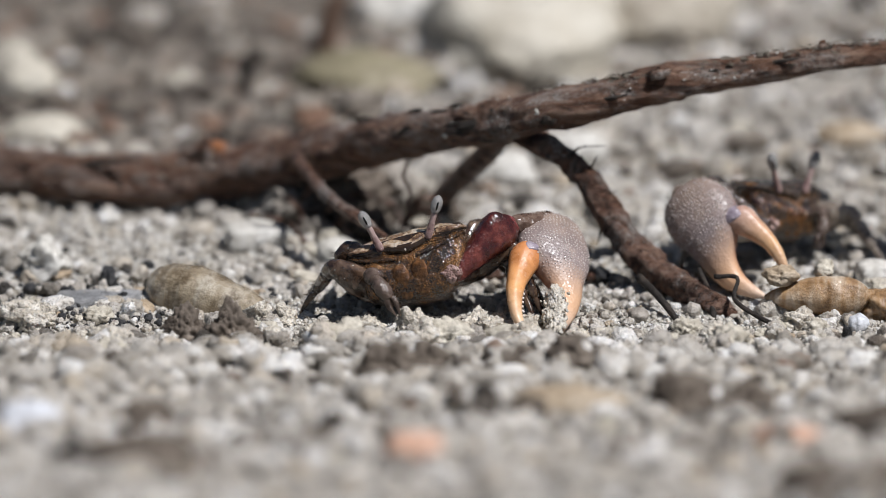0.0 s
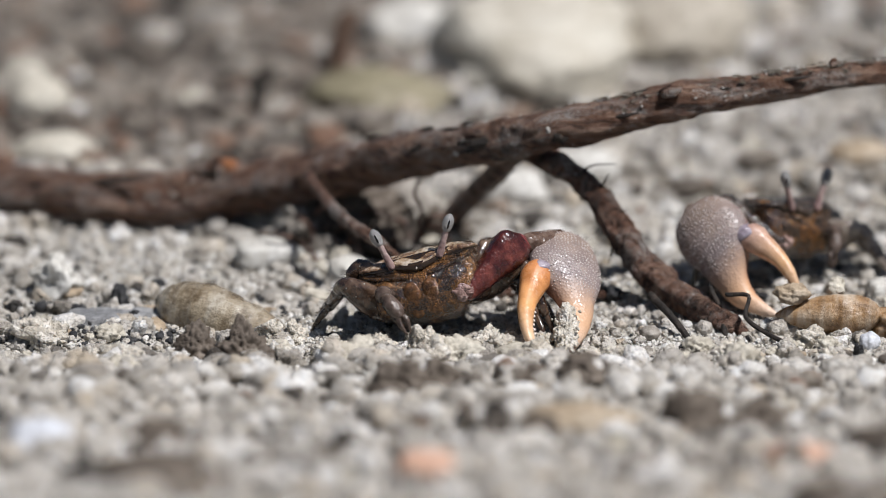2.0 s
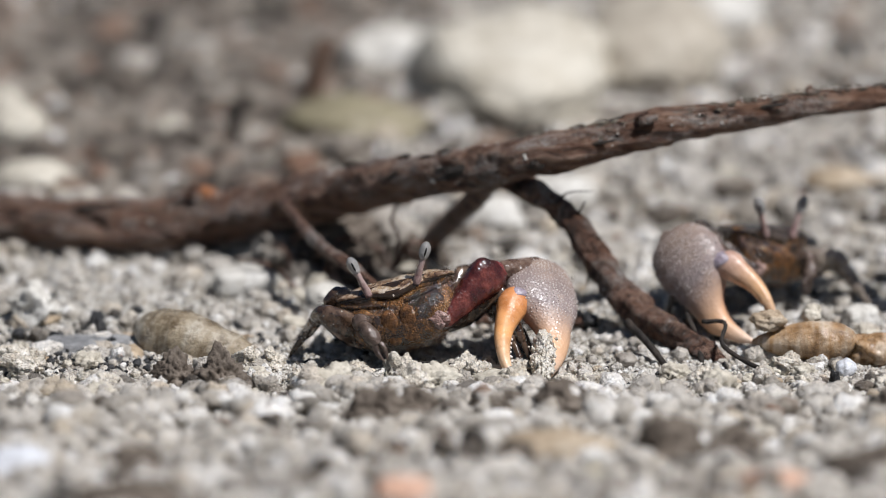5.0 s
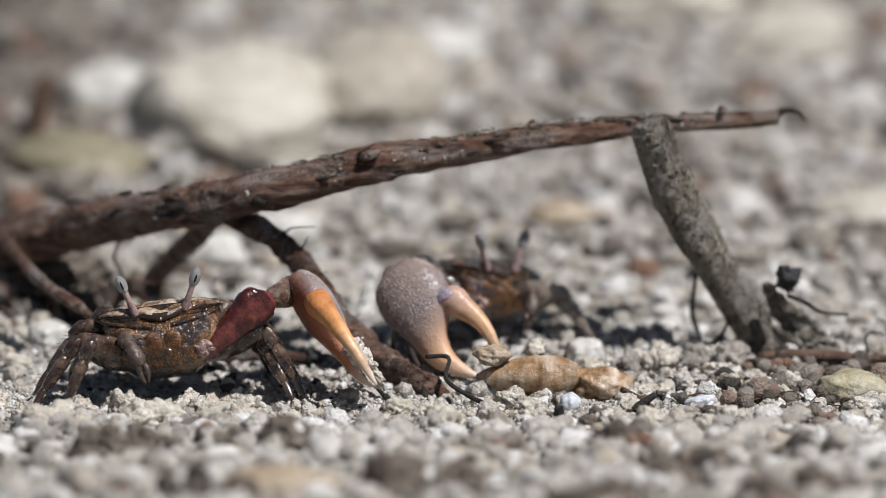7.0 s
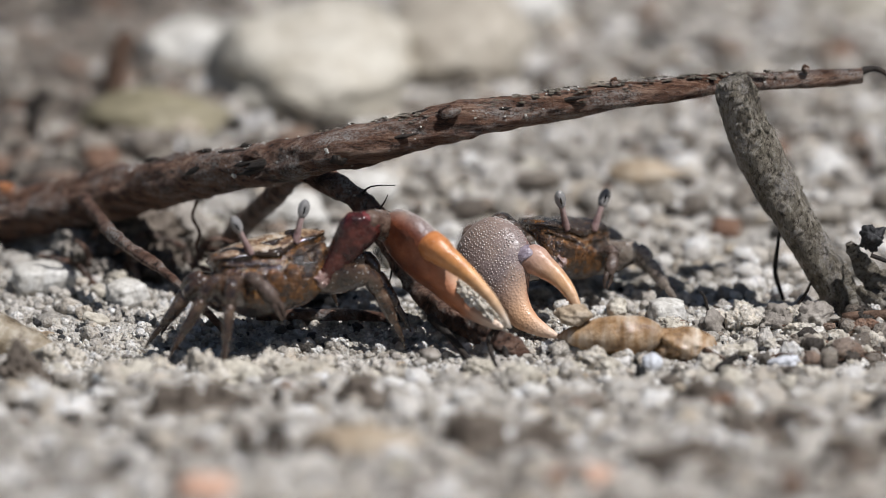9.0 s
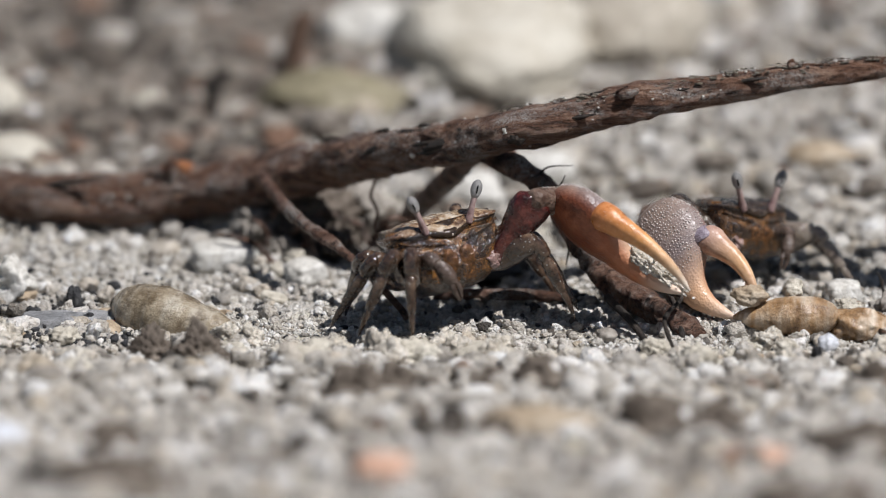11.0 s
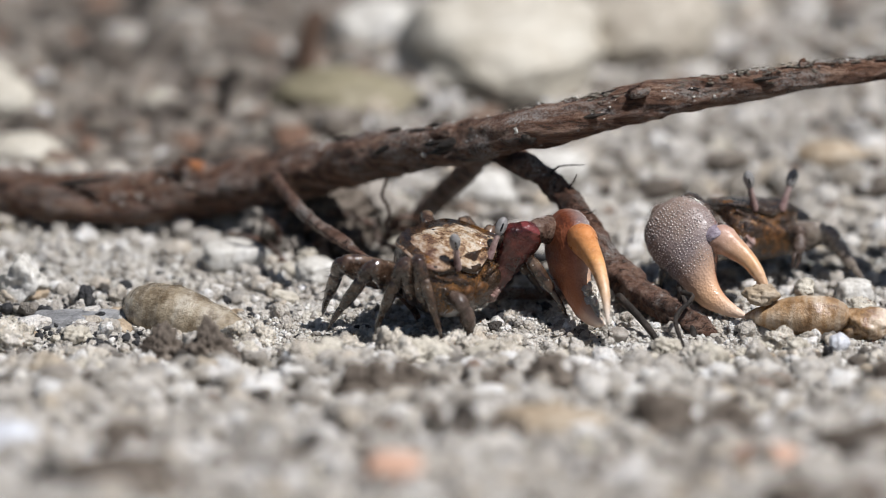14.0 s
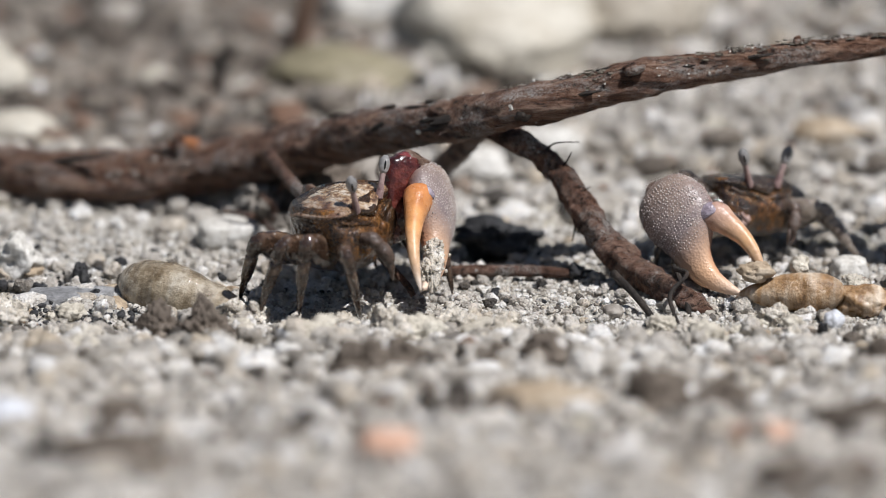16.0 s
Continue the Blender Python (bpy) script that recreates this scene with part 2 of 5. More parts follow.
def height(x, y):
    """The ground's height in mm at x, y in mm."""
    q = Vector((x * 0.045, y * 0.045, 0.3))
    far = min(1.0, max(0.0, (abs(y - 5) - 25) / 60))
    z = (0.5 + 2.4 * far) * noise.noise(q * 1.3) + 0.8 * noise.noise(q * 4.1) + 0.55 * noise.noise(q * 7.5) + 0.5 * noise.noise(q * 14)
    for hx, hy, r, d in HOLES:
        z -= d * math.exp(-((x - hx) ** 2 + (y - hy) ** 2) / (r * r) * 2)
    if y < -10:
        z += 0.14 * (-10 - max(y, -420))
    if y < -14:
        z += (1 - math.exp(-((y + 14) / 10) ** 2)) * (1.8 * noise.noise(q * 1.7) + 1.3 * noise.noise(q * 4.3))
    if y > 60:
        z += 0.06 * (min(y, 700) - 60)
    return z - 0.9


def spread(lo, hi, step, far):
    """Even steps from lo to hi, then ever longer ones out to far on both sides."""
    mid = list(np.arange(lo, hi + step / 2, step))
    out, s = [], step
    while (out[-1] if out else 0) < far:
        s *= 1.45
        out.append((out[-1] if out else 0) + s)
    return [lo - o for o in reversed(out)] + mid + [hi + o for o in out]


def build_ground():
    xs, ys = spread(-95, 165, 0.9, 90000), spread(-215, 290, 1.1, 90000)
    verts = [(x * MM, y * MM, height(x, y) * MM) for y in ys for x in xs]
    w = len(xs)
    faces = [(j * w + i, j * w + i + 1, (j + 1) * w + i + 1, (j + 1) * w + i) for j in range(len(ys) - 1) for i in range(w - 1)]
    me = bpy.data.meshes.new("ground")
    me.from_pydata(verts, [], faces)
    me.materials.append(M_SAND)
    me.polygons.foreach_set("use_smooth", [True] * len(faces))
    return tagged(new("ground", me), "damp grey-beige sand flat strewn with pellets and shell grit", "ground", kind="structure")


ground = build_ground()


def grain_shapes(count, detail, rough, facets, seed):
    """Unit grains as arrays of corners and triangles."""
    out = []
    for i in range(count):
        bm = bmesh.new()
        rock(bm, (1000, 1000, 1000), seed + i, detail, rough, facets=facets)
        bm.verts.ensure_lookup_table()
        out.append((np.array([v.co[:] for v in bm.verts]), np.array([[v.index for v in f.verts] for f in bm.faces])))
        bm.free()
    return out


def scatter(name, label, shapes, places, material, seed):
    """One mesh of many grains; places are rows (x, y, lift, size, flatness) in mm."""
    rng = np.random.default_rng(seed)
    vs, fs, k = [], [], 0
    for x, y, lift, size, flatness in places:
        v, f = shapes[rng.integers(len(shapes))]
        r = Euler(rng.uniform(0, 6.28, 3)).to_matrix()
        s = size * rng.uniform(0.75, 1.25, 3)
        p = (v * s) @ np.array(r).T
        p[:, 2] *= flatness
        p += (x, y, height(x, y) + lift)
        vs.append(p * MM)
        fs.append(f + k)
        k += len(v)
    v, f = np.concatenate(vs), np.concatenate(fs)
    me = bpy.data.meshes.new(name)
    me.from_pydata(v.tolist(), [], f.tolist())
    me.materials.append(material)
    me.polygons.foreach_set("use_smooth", [True] * len(f))
    return tagged(new(name, me), label, "sand", kind="stuff")


def clump(x, y):
    """How thickly pellets lie at a place, 0 to 1."""
    return min(1.0, max(0.0, 0.55 + 1.1 * noise.noise(Vector((x * 0.03 + 5, y * 0.03, 2.0)))))


HEAPS = ((108, 4, 6), (118, 9, 5), (100, 3, 4), (112, 14, 5), (-43, -13, 3), (-36, -14, 3.5), (-9, -46, 4), (-2, -44, 4), (13, -40, 3), (22, -42, 4), (38, -81, 5), (84, -70, 5), (77, -46, 4), (92, -61, 5), (-60, -48, 4), (54, -44, 4),
         (-48, -91, 4), (-49, -132, 7), (61, -154, 6), (71, -156, 5), (3, -88, 5), (-22, -110, 6), (33, -128, 6), (100, -121, 7), (70, -97, 8), (50, -73, 6), (95, -103, 8), (40, -115, 7), (110, -85, 8), (82, -140, 8), (16, -88, 5), (-30, -60, 5))


def build_grains():
    rng = np.random.default_rng(4)
    round_ones = grain_shapes(12, 2, 0.6, 0.0, 10)
    sharp_ones = grain_shapes(10, 2, 0.8, 0.6, 40)
    tiny_ones = grain_shapes(6, 1, 0.4, 0.3, 70)
    pellets, chips, tiny, near = [], [], [], []
    for _ in range(22500):
        x, y = rng.uniform(-95, 160), rng.uniform(-208, 270)
        mid = -16 < y < 45
        if x < -20 and y > 88 and rng.uniform() < 0.75:
            continue
        if rng.uniform() > (0.35 + clump(x, y)) * (0.45 if mid else 0.62 if y > 60 else 1.0):
            continue
        s = min(5.0, rng.lognormal(math.log(2.1 if mid else 2.5 if y < 0 else 2.0), 0.5))
        if mid and s > 4.0:
            s *= 0.6
        if -3 < y < 32 and -22 < x < 40 and s > 2.4:
            s *= 0.55
        (near if -18 < y < 26 and 2.2 < s < 4.0 and len(near) < 290 else pellets).append((x, y, s * 0.22, s, 0.85))
    for _ in range(3600):
        x, y = rng.uniform(-95, 160), rng.uniform(-208, 270)
        if x < -20 and y > 88 and rng.uniform() < 0.7:
            continue
        s = min(6.5, rng.lognormal(math.log(1.6 if -20 < y < 50 else 1.9 if y < 0 else 2.8), 0.5))
        if -6 < y < 32 and -25 < x < 45:
            s = min(s, 2.0)
        chips.append((x, y, s * 0.15, s, 0.6))
    for _ in range(40000):
        x, y = rng.uniform(-85, 140), rng.uniform(-35, 58)
        if rng.uniform() > 0.25 + 1.1 * clump(x * 2.2, y * 2.2):
            continue
        s = rng.lognormal(math.log(0.68), 0.42)
        tiny.append((x, y, s * 0.05, s, 1.0))
    dark, crumbs = [], []
    for _ in range(7500):
        x, y = rng.uniform(-98, 165), rng.uniform(70, 270)
        # litter thick at left; elsewhere dark crumbs stand in for shade between far stones
        left = max(0.0, min(1.0, (10 - x) / 50)) * max(0.0, min(1.0, (y - 75) / 30))
        if rng.uniform() < 0.25 + 0.7 * left:
            s = min(6.0, rng.lognormal(math.log(2.4), 0.45))
            dark.append((x, y, s * 0.2, s, 0.7))
    for _ in range(1100):
        x, y = (rng.normal(-62, 14), rng.normal(10, 10)) if rng.uniform() < 0.5 else (rng.uniform(-80, 130), rng.uniform(-25, 45))
        s = min(2.2, rng.lognormal(math.log(0.7), 0.4))
        crumbs.append((x, y, s * 0.3, s, 0.8))
    for cx, cy, wide in HEAPS:
        for _ in range(int(7 * wide)):
            s = min(3.6, rng.lognormal(math.log(1.9), 0.35))
            dark.append((cx + rng.normal(0, wide), cy + rng.normal(0, wide), s * 0.5, s, 0.9))
    for _ in range(3400):
        x, y = rng.uniform(-98, -8), rng.uniform(84, 270)
        s = min(6.0, rng.lognormal(math.log(2.5), 0.5))
        dark.append((x, y, s * 0.25, s, 0.7))
    for _ in range(70):
        x, y = rng.uniform(-98, 2), rng.uniform(92, 260)
        s = rng.uniform(4, 8)
        dark.append((x, y, s * 0.15, s, 0.6))
    for _ in range(420):
        x, y = rng.normal(104, 16), rng.normal(-4, 22)
        if -90 < y < 34 and x < 160:
            s = min(3.5, rng.lognormal(math.log(1.1), 0.5))
            dark.append((x, y, s * 0.3, s, 0.8))
    scatter("litter", "dark crumbs of bark and soil, partly in place of shade between stones", sharp_ones, dark, M_LITTER, 5)
    scatter("charcoal_crumbs", "tiny black crumbs of charred wood on sand", sharp_ones, crumbs, M_COAL, 6)
    scatter("sand_pellets", "grey-beige balls of sand rolled by crabs", round_ones, pellets, M_GRAIN, 1)
    scatter("shell_grit", "angular chips of pale shell and stone on sand", sharp_ones, chips, M_GRAIN, 2)
    scatter("coarse_sand", "coarse loose grains of grey sand", tiny_ones, tiny, M_FINE, 3)
    return near


NEAR_PELLETS = build_grains()


# ---- stones, clods and shells ----
def stone(name, label, x, y, size, material, seed, rough=0.25, facets=0.0, sink=0.3, turn=0.0, group="", category="stone", tilt=(0, 0)):
    bm = rock(bmesh.new(), size, seed, 4, rough, facets=facets)
    ob = new(name, mesh_of(name, bm, material))
    ob.matrix_basis = pose(x * MM, y * MM, (height(x, y) + size[2] * (0.5 - sink)) * MM, tilt[0], tilt[1], turn)
    return tagged(ob, label, category, group)


def build_stones():
    far = "pale stones lying behind the stick"
    stone("stone", "rounded chalk-white stone half sunk in sand", -8, 154, (15, 13, 12), M_WHITE, 1, 0.3, 0.2, group=far)
    stone("stone", "large domed cream-white stone on the sand", 14, 140, (34, 44, 19), M_CREAM, 2, 0.3, 0.1, 0.25, group=far)
    stone("stone", "broad tan and cream stone half sunk in sand", 40, 154, (27, 34, 17), M_BEIGE, 3, 0.25, 0.15, group=far)
    stone("stone", "small bright white stone on the sand", 52, 174, (16, 12, 11), M_WHITE, 4, 0.25, group=far)
    stone("stone", "wide cream stone in the distance", 94, 203, (26, 20, 13), M_CREAM, 5, group=far)
    stone("stone", "long pale stone in the distance", 116, 182, (24, 17, 13), M_CREAM, 6, group=far)
    stone("stone", "low flat olive-brown stone", -14, 119, (25, 14, 10), M_OLIVE, 7, group=far)
    stone("stone", "small yellowish flat stone with shaded underside", 72, 92, (13, 9, 5.5), M_TAN, 8, sink=0.1, group=far)
    stone("shell", "cream worn shell half buried in sand", -70, 93, (16, 12, 9), M_CREAM, 9, 0.2, group=far, category="shell")
    stone("stone", "pale stone on the sand", -74, 117, (11, 10, 10), M_CREAM, 10, group=far)
    stone("stone", "small cream stone on dark litter", -77, 132, (9, 8, 8), M_CREAM, 12, group=far)
    stone("stone", "oval off-white stone among the litter", -46, 122, (8, 7, 7), M_CREAM, 13, group=far)
    stone("stone", "flat pale stone beside the stub", 128, 95, (22, 12, 7), M_CREAM, 14, group=far)
    stone("shell", "worn peach-pink shell piece on the sand", -4, -125, (10.5, 9, 7.5), M_PEACH, 11, 0.25, 0.3, category="shell")
    clods = "crumbly clods of damp sand in the foreground"
    for i, (x, y, a, b, c, m) in enumerate(((-48, -91, 9, 9, 6, M_BROWN), (-49, -132, 17, 11, 6, M_BROWN), (61, -154, 14, 11, 7, M_BROWN),
                                            (-43, -13, 7, 6, 6.5, M_BROWN), (-36, -14, 8, 7, 7.5, M_BROWN), (-9, -46, 8, 8, 7, M_BROWN), (-3, -44, 8, 7, 7.5, M_BROWN),
                                            (13, -40, 8, 7, 5, M_BROWN), (22, -42, 9, 8, 5.5, M_BROWN), (38, -81, 11, 10, 9, M_BROWN), (84, -70, 11, 9, 6, M_BROWN),
                                            (77, -46, 8, 7, 5.5, M_BROWN), (92, -61, 9, 8, 5, M_BROWN), (-60, -48, 9, 8, 6, M_GREY), (54, -44, 7, 6, 5, M_GREY), (50, -72, 10, 8, 6, M_BROWN), (72, -100, 13, 10, 7, M_BROWN), (99, -96, 12, 9, 6, M_BROWN), (40, -116, 10, 8, 5, M_GREY), (108, -84, 10, 8, 6, M_BROWN), (16, -88, 9, 8, 5, M_BROWN))):
        bm = rock(bmesh.new(), (a, b, c * 1.25), i + 60, 5, 0.5, crumb=0.2)
        ob = new("clod", mesh_of("clod", bm, m))
        ob.matrix_basis = pose(x * MM, y * MM, (height(x, y) + c * 0.15) * MM)
        tagged(ob, "crumbly dark clod of sand grains" if m is M_BROWN else "crumbly grey clod of sand pellets", "clod", clods)
    rng = random.Random(77)
    heap = [(-18, 57, 12), (-9, 61, 12), (-13, 51, 9), (-23, 59, 10), (-3, 58, 8), (-27, 54, 7)]
    for i in range(22):
        x, y, d = heap[i] if i < len(heap) else (rng.uniform(-25, 4), rng.uniform(40, 56), rng.uniform(3.5, 6.5))
        bm = rock(bmesh.new(), (d * 1.2, d, d * 0.9), i + 90, 5, 0.6, crumb=0.3)
        ob = new("clod", mesh_of("clod", bm, (M_GREY if i % 2 else M_BROWN) if i < len(heap) else (M_GREY, M_BROWN, M_CREAM)[i % 3]))
        ob.matrix_basis = pose(x * MM, y * MM, (height(x, y) + d * 0.25) * MM, 0, 0, 50 * i)
        tagged(ob, "crumbly clod of dug-out burrow soil", "clod", "burrow mound under the stick")
    stone("shell", "bluish white shell piece lying on sand", -67, -97, (12, 10, 7), M_BLUE, 31, 0.3, category="shell")
    stone("stone", "pinkish flat stone on the sand", 55, -112, (11, 9, 4.5), M_PEACH, 32)
    stone("stone", "flat tan stone embedded in sand", 20, -86, (19, 10, 6.5), M_TAN, 33)


build_stones()


# ---- sticks ----
def stick(name, label, points, material, category="stick", sides=16, steps=8, rough=0.18, grain=0.25, seed=0):
    bm = tube(bmesh.new(), points, sides, steps, rough, grain, seed)
    return tagged(new(name, mesh_of(name, bm, material)), label, category)


stick("stick", "long bent red-brown driftwood stick with peeling bark", [
    (-101.1, 78.0, 4.2, 3.4), (-89.1, 74.0, 4.4, 3.8), (-77.1, 68.0, 4.8, 4.1), (-62.2, 63.0, 4.8, 4.2), (-47.3, 64.0, 4.5, 4.4), (-35.5, 62.0, 6.7, 4.3),
    (-21.7, 53.0, 12.1, 4.3), (-8.1, 42.0, 18.8, 4.1), (6.4, 31.5, 24.4, 3.6), (16.9, 25.0, 28.6, 3.5), (30.4, 25.0, 31.4, 3.4), (36.6, 25.0, 33.2, 3.3),
    (49.6, 27.0, 35.1, 2.6), (64.1, 29.0, 36.5, 2.2), (75.5, 31.0, 37.2, 1.95), (84.5, 34.0, 37.3, 1.6), (95.3, 36.0, 37.3, 1.5), (106.9, 38.0, 37.5, 1.3)],
    M_STICK, sides=36, steps=22, rough=0.22, grain=0.4)
stick("branch", "thin dark side branch slanting down to the sand", [
    (8.5, 32.0, 25.6, 2.0), (13.6, 31.0, 22.4, 1.9), (18.9, 29.0, 20.3, 1.9), (23.7, 27, 16.9, 2.1), (27.1, 24, 12.8, 2.3), (30.9, 20, 8, 2.5), (35.6, 14, 4.3, 2.6),
    (41.3, 9, 1.9, 2.3), (46.9, 4, 0.4, 1.8), (49.3, 2, -0.9, 1.2)], M_BRANCH, "branch", 22, 18, 0.34, 0.9)
stick("root", "brown root running back from the stick", [
    (14.1, 33.0, 25.3, 1.7), (9.8, 37.0, 19.5, 1.8), (1.6, 55, 5.8, 1.9), (-3.3, 60, -2, 1.8)], M_BRANCH, "root", 16, 12, 0.3, 0.6)
stick("twig", "thin forked grey-brown twig propped on the stick", [
    (-25.4, 47, 13.4, 1.2), (-20.1, 30, 12.2, 1.05), (-13.4, 22, 9.7, 0.95), (-8.1, 16, 6.9, 0.6), (-2, 12, 1.5, 0.6), (-0.5, 11, -0.5, 0.5)], M_BRANCH, "twig", 14, 14, 0.4, 1.2)
stick("stump", "stout grey lichened stub of wood leaning on the sand", [
    (84.2, 26.0, 40.6, 2.3), (84.6, 26.0, 39.6, 3.0), (85.2, 26.0, 37.4, 3.4), (87.2, 26.0, 31.5, 3.6), (90.2, 26.0, 24.8, 3.9), (92.6, 25.5, 20.6, 3.8), (95.6, 25.0, 15.2, 3.3), (99.2, 25.0, 9.2, 3.2), (102.6, 25.0, 3.2, 3.3), (105.4, 25.0, -2.8, 3.6)], M_STUMP, "stump", 40, 26, 0.12, 0.7)
stick("twig", "short black twig leaning in the sand", [(33.2, 9, 4.1, 0.7), (36.9, 3, 2, 0.6), (40.6, -4, -0.9, 0.5)], M_TWIG, "twig", 8, 6)
stick("twig", "short black twig standing in the sand", [(43.4, 10, 5.2, 0.4), (45.1, 6, 2.1, 0.5), (46, 0, -1, 0.5)], M_TWIG, "twig", 8, 6)
rootlet = stick("rootlet", "crooked thin black rootlet on the pellets", [
    (46, 6, 5.1, 0.4), (49.8, 4, 5.5, 0.35), (49.3, 0, 3, 0.4), (53, -4, 1.3, 0.4), (56.3, -7, 0.5, 0.4), (59.1, -9, -1, 0.4), (62.9, -10, -0.4, 0.5)],
    M_TWIG, "twig", 8, 6)


# ---- crab materials ----
def axis_value(n, axis, lo, hi):
    """0 to 1 along a part's own axis, between lo and hi in mm."""
    s = n.node("ShaderNodeSeparateXYZ")
    n.link(n.coords(), s.inputs[0])
    m = n.node("ShaderNodeMapRange")
    m.inputs["From Min"].default_value, m.inputs["From Max"].default_value = lo * MM, hi * MM
    n.link(s.outputs[axis], m.inputs["Value"])
    return m.outputs[0]


def wet(n, low=0.10, high=0.38, scale=500, coat=0.0):
    n.bsdf.inputs["Coat Weight"].default_value, n.bsdf.inputs["Coat Roughness"].default_value = coat, 0.05
    n.roughness(n.ramp(n.noise(scale, 3), (0.35, (low,) * 3), (0.65, (high,) * 3)))


def body_material():
    n = Nodes("wet_brown_shell", 0.2, 0.5)
    c = n.ramp(n.noise(210, 6, 0.7), (0.36, (0.014, 0.009, 0.006)), (0.48, (0.060, 0.034, 0.017)), (0.58, (0.16, 0.078, 0.026)), (0.68, (0.29, 0.14, 0.042)), (0.80, (0.36, 0.26, 0.15)))
    dots = n.ramp(n.cells(3200), (0.22, (1.9, 1.6, 1.05)), (0.45, (0.55, 0.52, 0.5)))
    seam = n.ramp(n.noise(150, 3, 0.5, True, (1, 1, 2.2)), (0.44, (1, 1, 1)), (0.485, (0.25, 0.22, 0.2)), (0.53, (1, 1, 1)))
    n.colour(n.mix(0.4, n.mix(0.8, c, dots, "MULTIPLY"), seam, "MULTIPLY"))
    wet(n, 0.07, 0.25, 900, coat=0.8)
    n.bump(n.cells(2600), 0.00025, 0.6).bump(n.noise(700, 4), 0.0006, 0.7).bump(n.noise(220, 3), 0.0012, 0.5)
    return n.mat


def carapace_material(name, stops, side_tone, rim_tone):
    n = Nodes(name, 0.3, 0.5)
    a = n.ramp(n.noise(420, 7, 0.75), *stops)
    flank = n.mix(n.noise(160, 4), n.ramp(axis_value(n, 0, -11, 11), (0.08, (1, 1, 1)), (0.40, (0, 0, 0)), (0.80, (0, 0, 0)), (0.95, (0.8, 0.8, 0.8))), (0.35, 0.35, 0.35))
    a = n.mix(flank, a, n.mix(n.noise(900, 4), side_tone, tuple(2.4 * v for v in side_tone)))
    spots = n.ramp(n.cells(420), (0.10, (0.05, 0.035, 0.025)), (0.17, (1, 1, 1)))
    freckle = n.ramp(n.cells(1500), (0.16, (0.35, 0.25, 0.18)), (0.30, (1, 1, 1)))
    rim = n.ramp(axis_value(n, 1, -6.9, -4.6), (0.1, (0.75, 0.75, 0.75)), (0.5, (0, 0, 0)))
    c = n.mix(0.6, n.mix(1.0, a, spots, "MULTIPLY"), freckle, "MULTIPLY")
    n.colour(n.mix(n.mix(1.0, rim, n.ramp(n.noise(300, 3), (0.4, (0.2, 0.2, 0.2)), (0.55, (1, 1, 1))), "MULTIPLY"), c, rim_tone))
    wet(n, 0.10, 0.34, 900, coat=0.6)
    n.bump(n.noise(900, 5), 0.0006, 0.6).bump(n.cells(1500), 0.0002, 0.5)
    return n.mat


def leg_material(name, stops):
    n = Nodes(name, 0.3, 0.5)
    c = n.ramp(n.noise(330, 6, 0.7), *stops)
    c = n.mix(0.7, c, n.ramp(n.cells(1300), (0.20, (0.35, 0.3, 0.28)), (0.38, (1.15, 1.1, 1.05))), "MULTIPLY")
    # pale specks: stuck sand, and wet glints painted as white dots
    sand = n.ramp(n.cells(1300), (0.16, (1, 1, 1)), (0.22, (0, 0, 0)))
    some = n.ramp(n.noise(350, 3), (0.48, (0, 0, 0)), (0.58, (0.8, 0.8, 0.8)))
    n.colour(n.mix(n.mix(1.0, sand, some, "MULTIPLY"), c, (0.5, 0.47, 0.42)))
    wet(n, 0.05, 0.22, 900, coat=1.0)
    n.bump(n.noise(1500, 3), 0.00015, 0.5).bump(n.noise(400, 3), 0.0004, 0.5)
    return n.mat


def merus_material():
    n = Nodes("maroon_arm", 0.2, 0.5)
    c = n.ramp(n.noise(300, 5), (0.34, (0.018, 0.005, 0.004)), (0.52, (0.064, 0.013, 0.011)), (0.70, (0.18, 0.047, 0.035)))
    end = n.ramp(axis_value(n, 0, 13.1, 14.2), (0.2, (0, 0, 0)), (0.35, (0.8, 0.8, 0.8)), (0.75, (0.8, 0.8, 0.8)), (1.0, (0.2, 0.2, 0.2)))
    n.colour(n.mix(end, c, (0.20, 0.045, 0.045)))
    wet(n, 0.10, 0.32, 900, coat=0.5)
    n.bump(n.cells(1900), 0.0002, 0.4).bump(n.noise(500, 4), 0.0004, 0.5)
    return n.mat


def carpus_material():
    n = Nodes("brown_wrist", 0.3, 0.45)
    c = n.ramp(n.noise(400, 5), (0.32, (0.07, 0.038, 0.028)), (0.52, (0.15, 0.10, 0.075)), (0.72, (0.26, 0.185, 0.145)))
    n.colour(c)
    wet(n, 0.15, 0.45)
    n.bump(n.cells(1300), 0.0003, 0.7)
    return n.mat


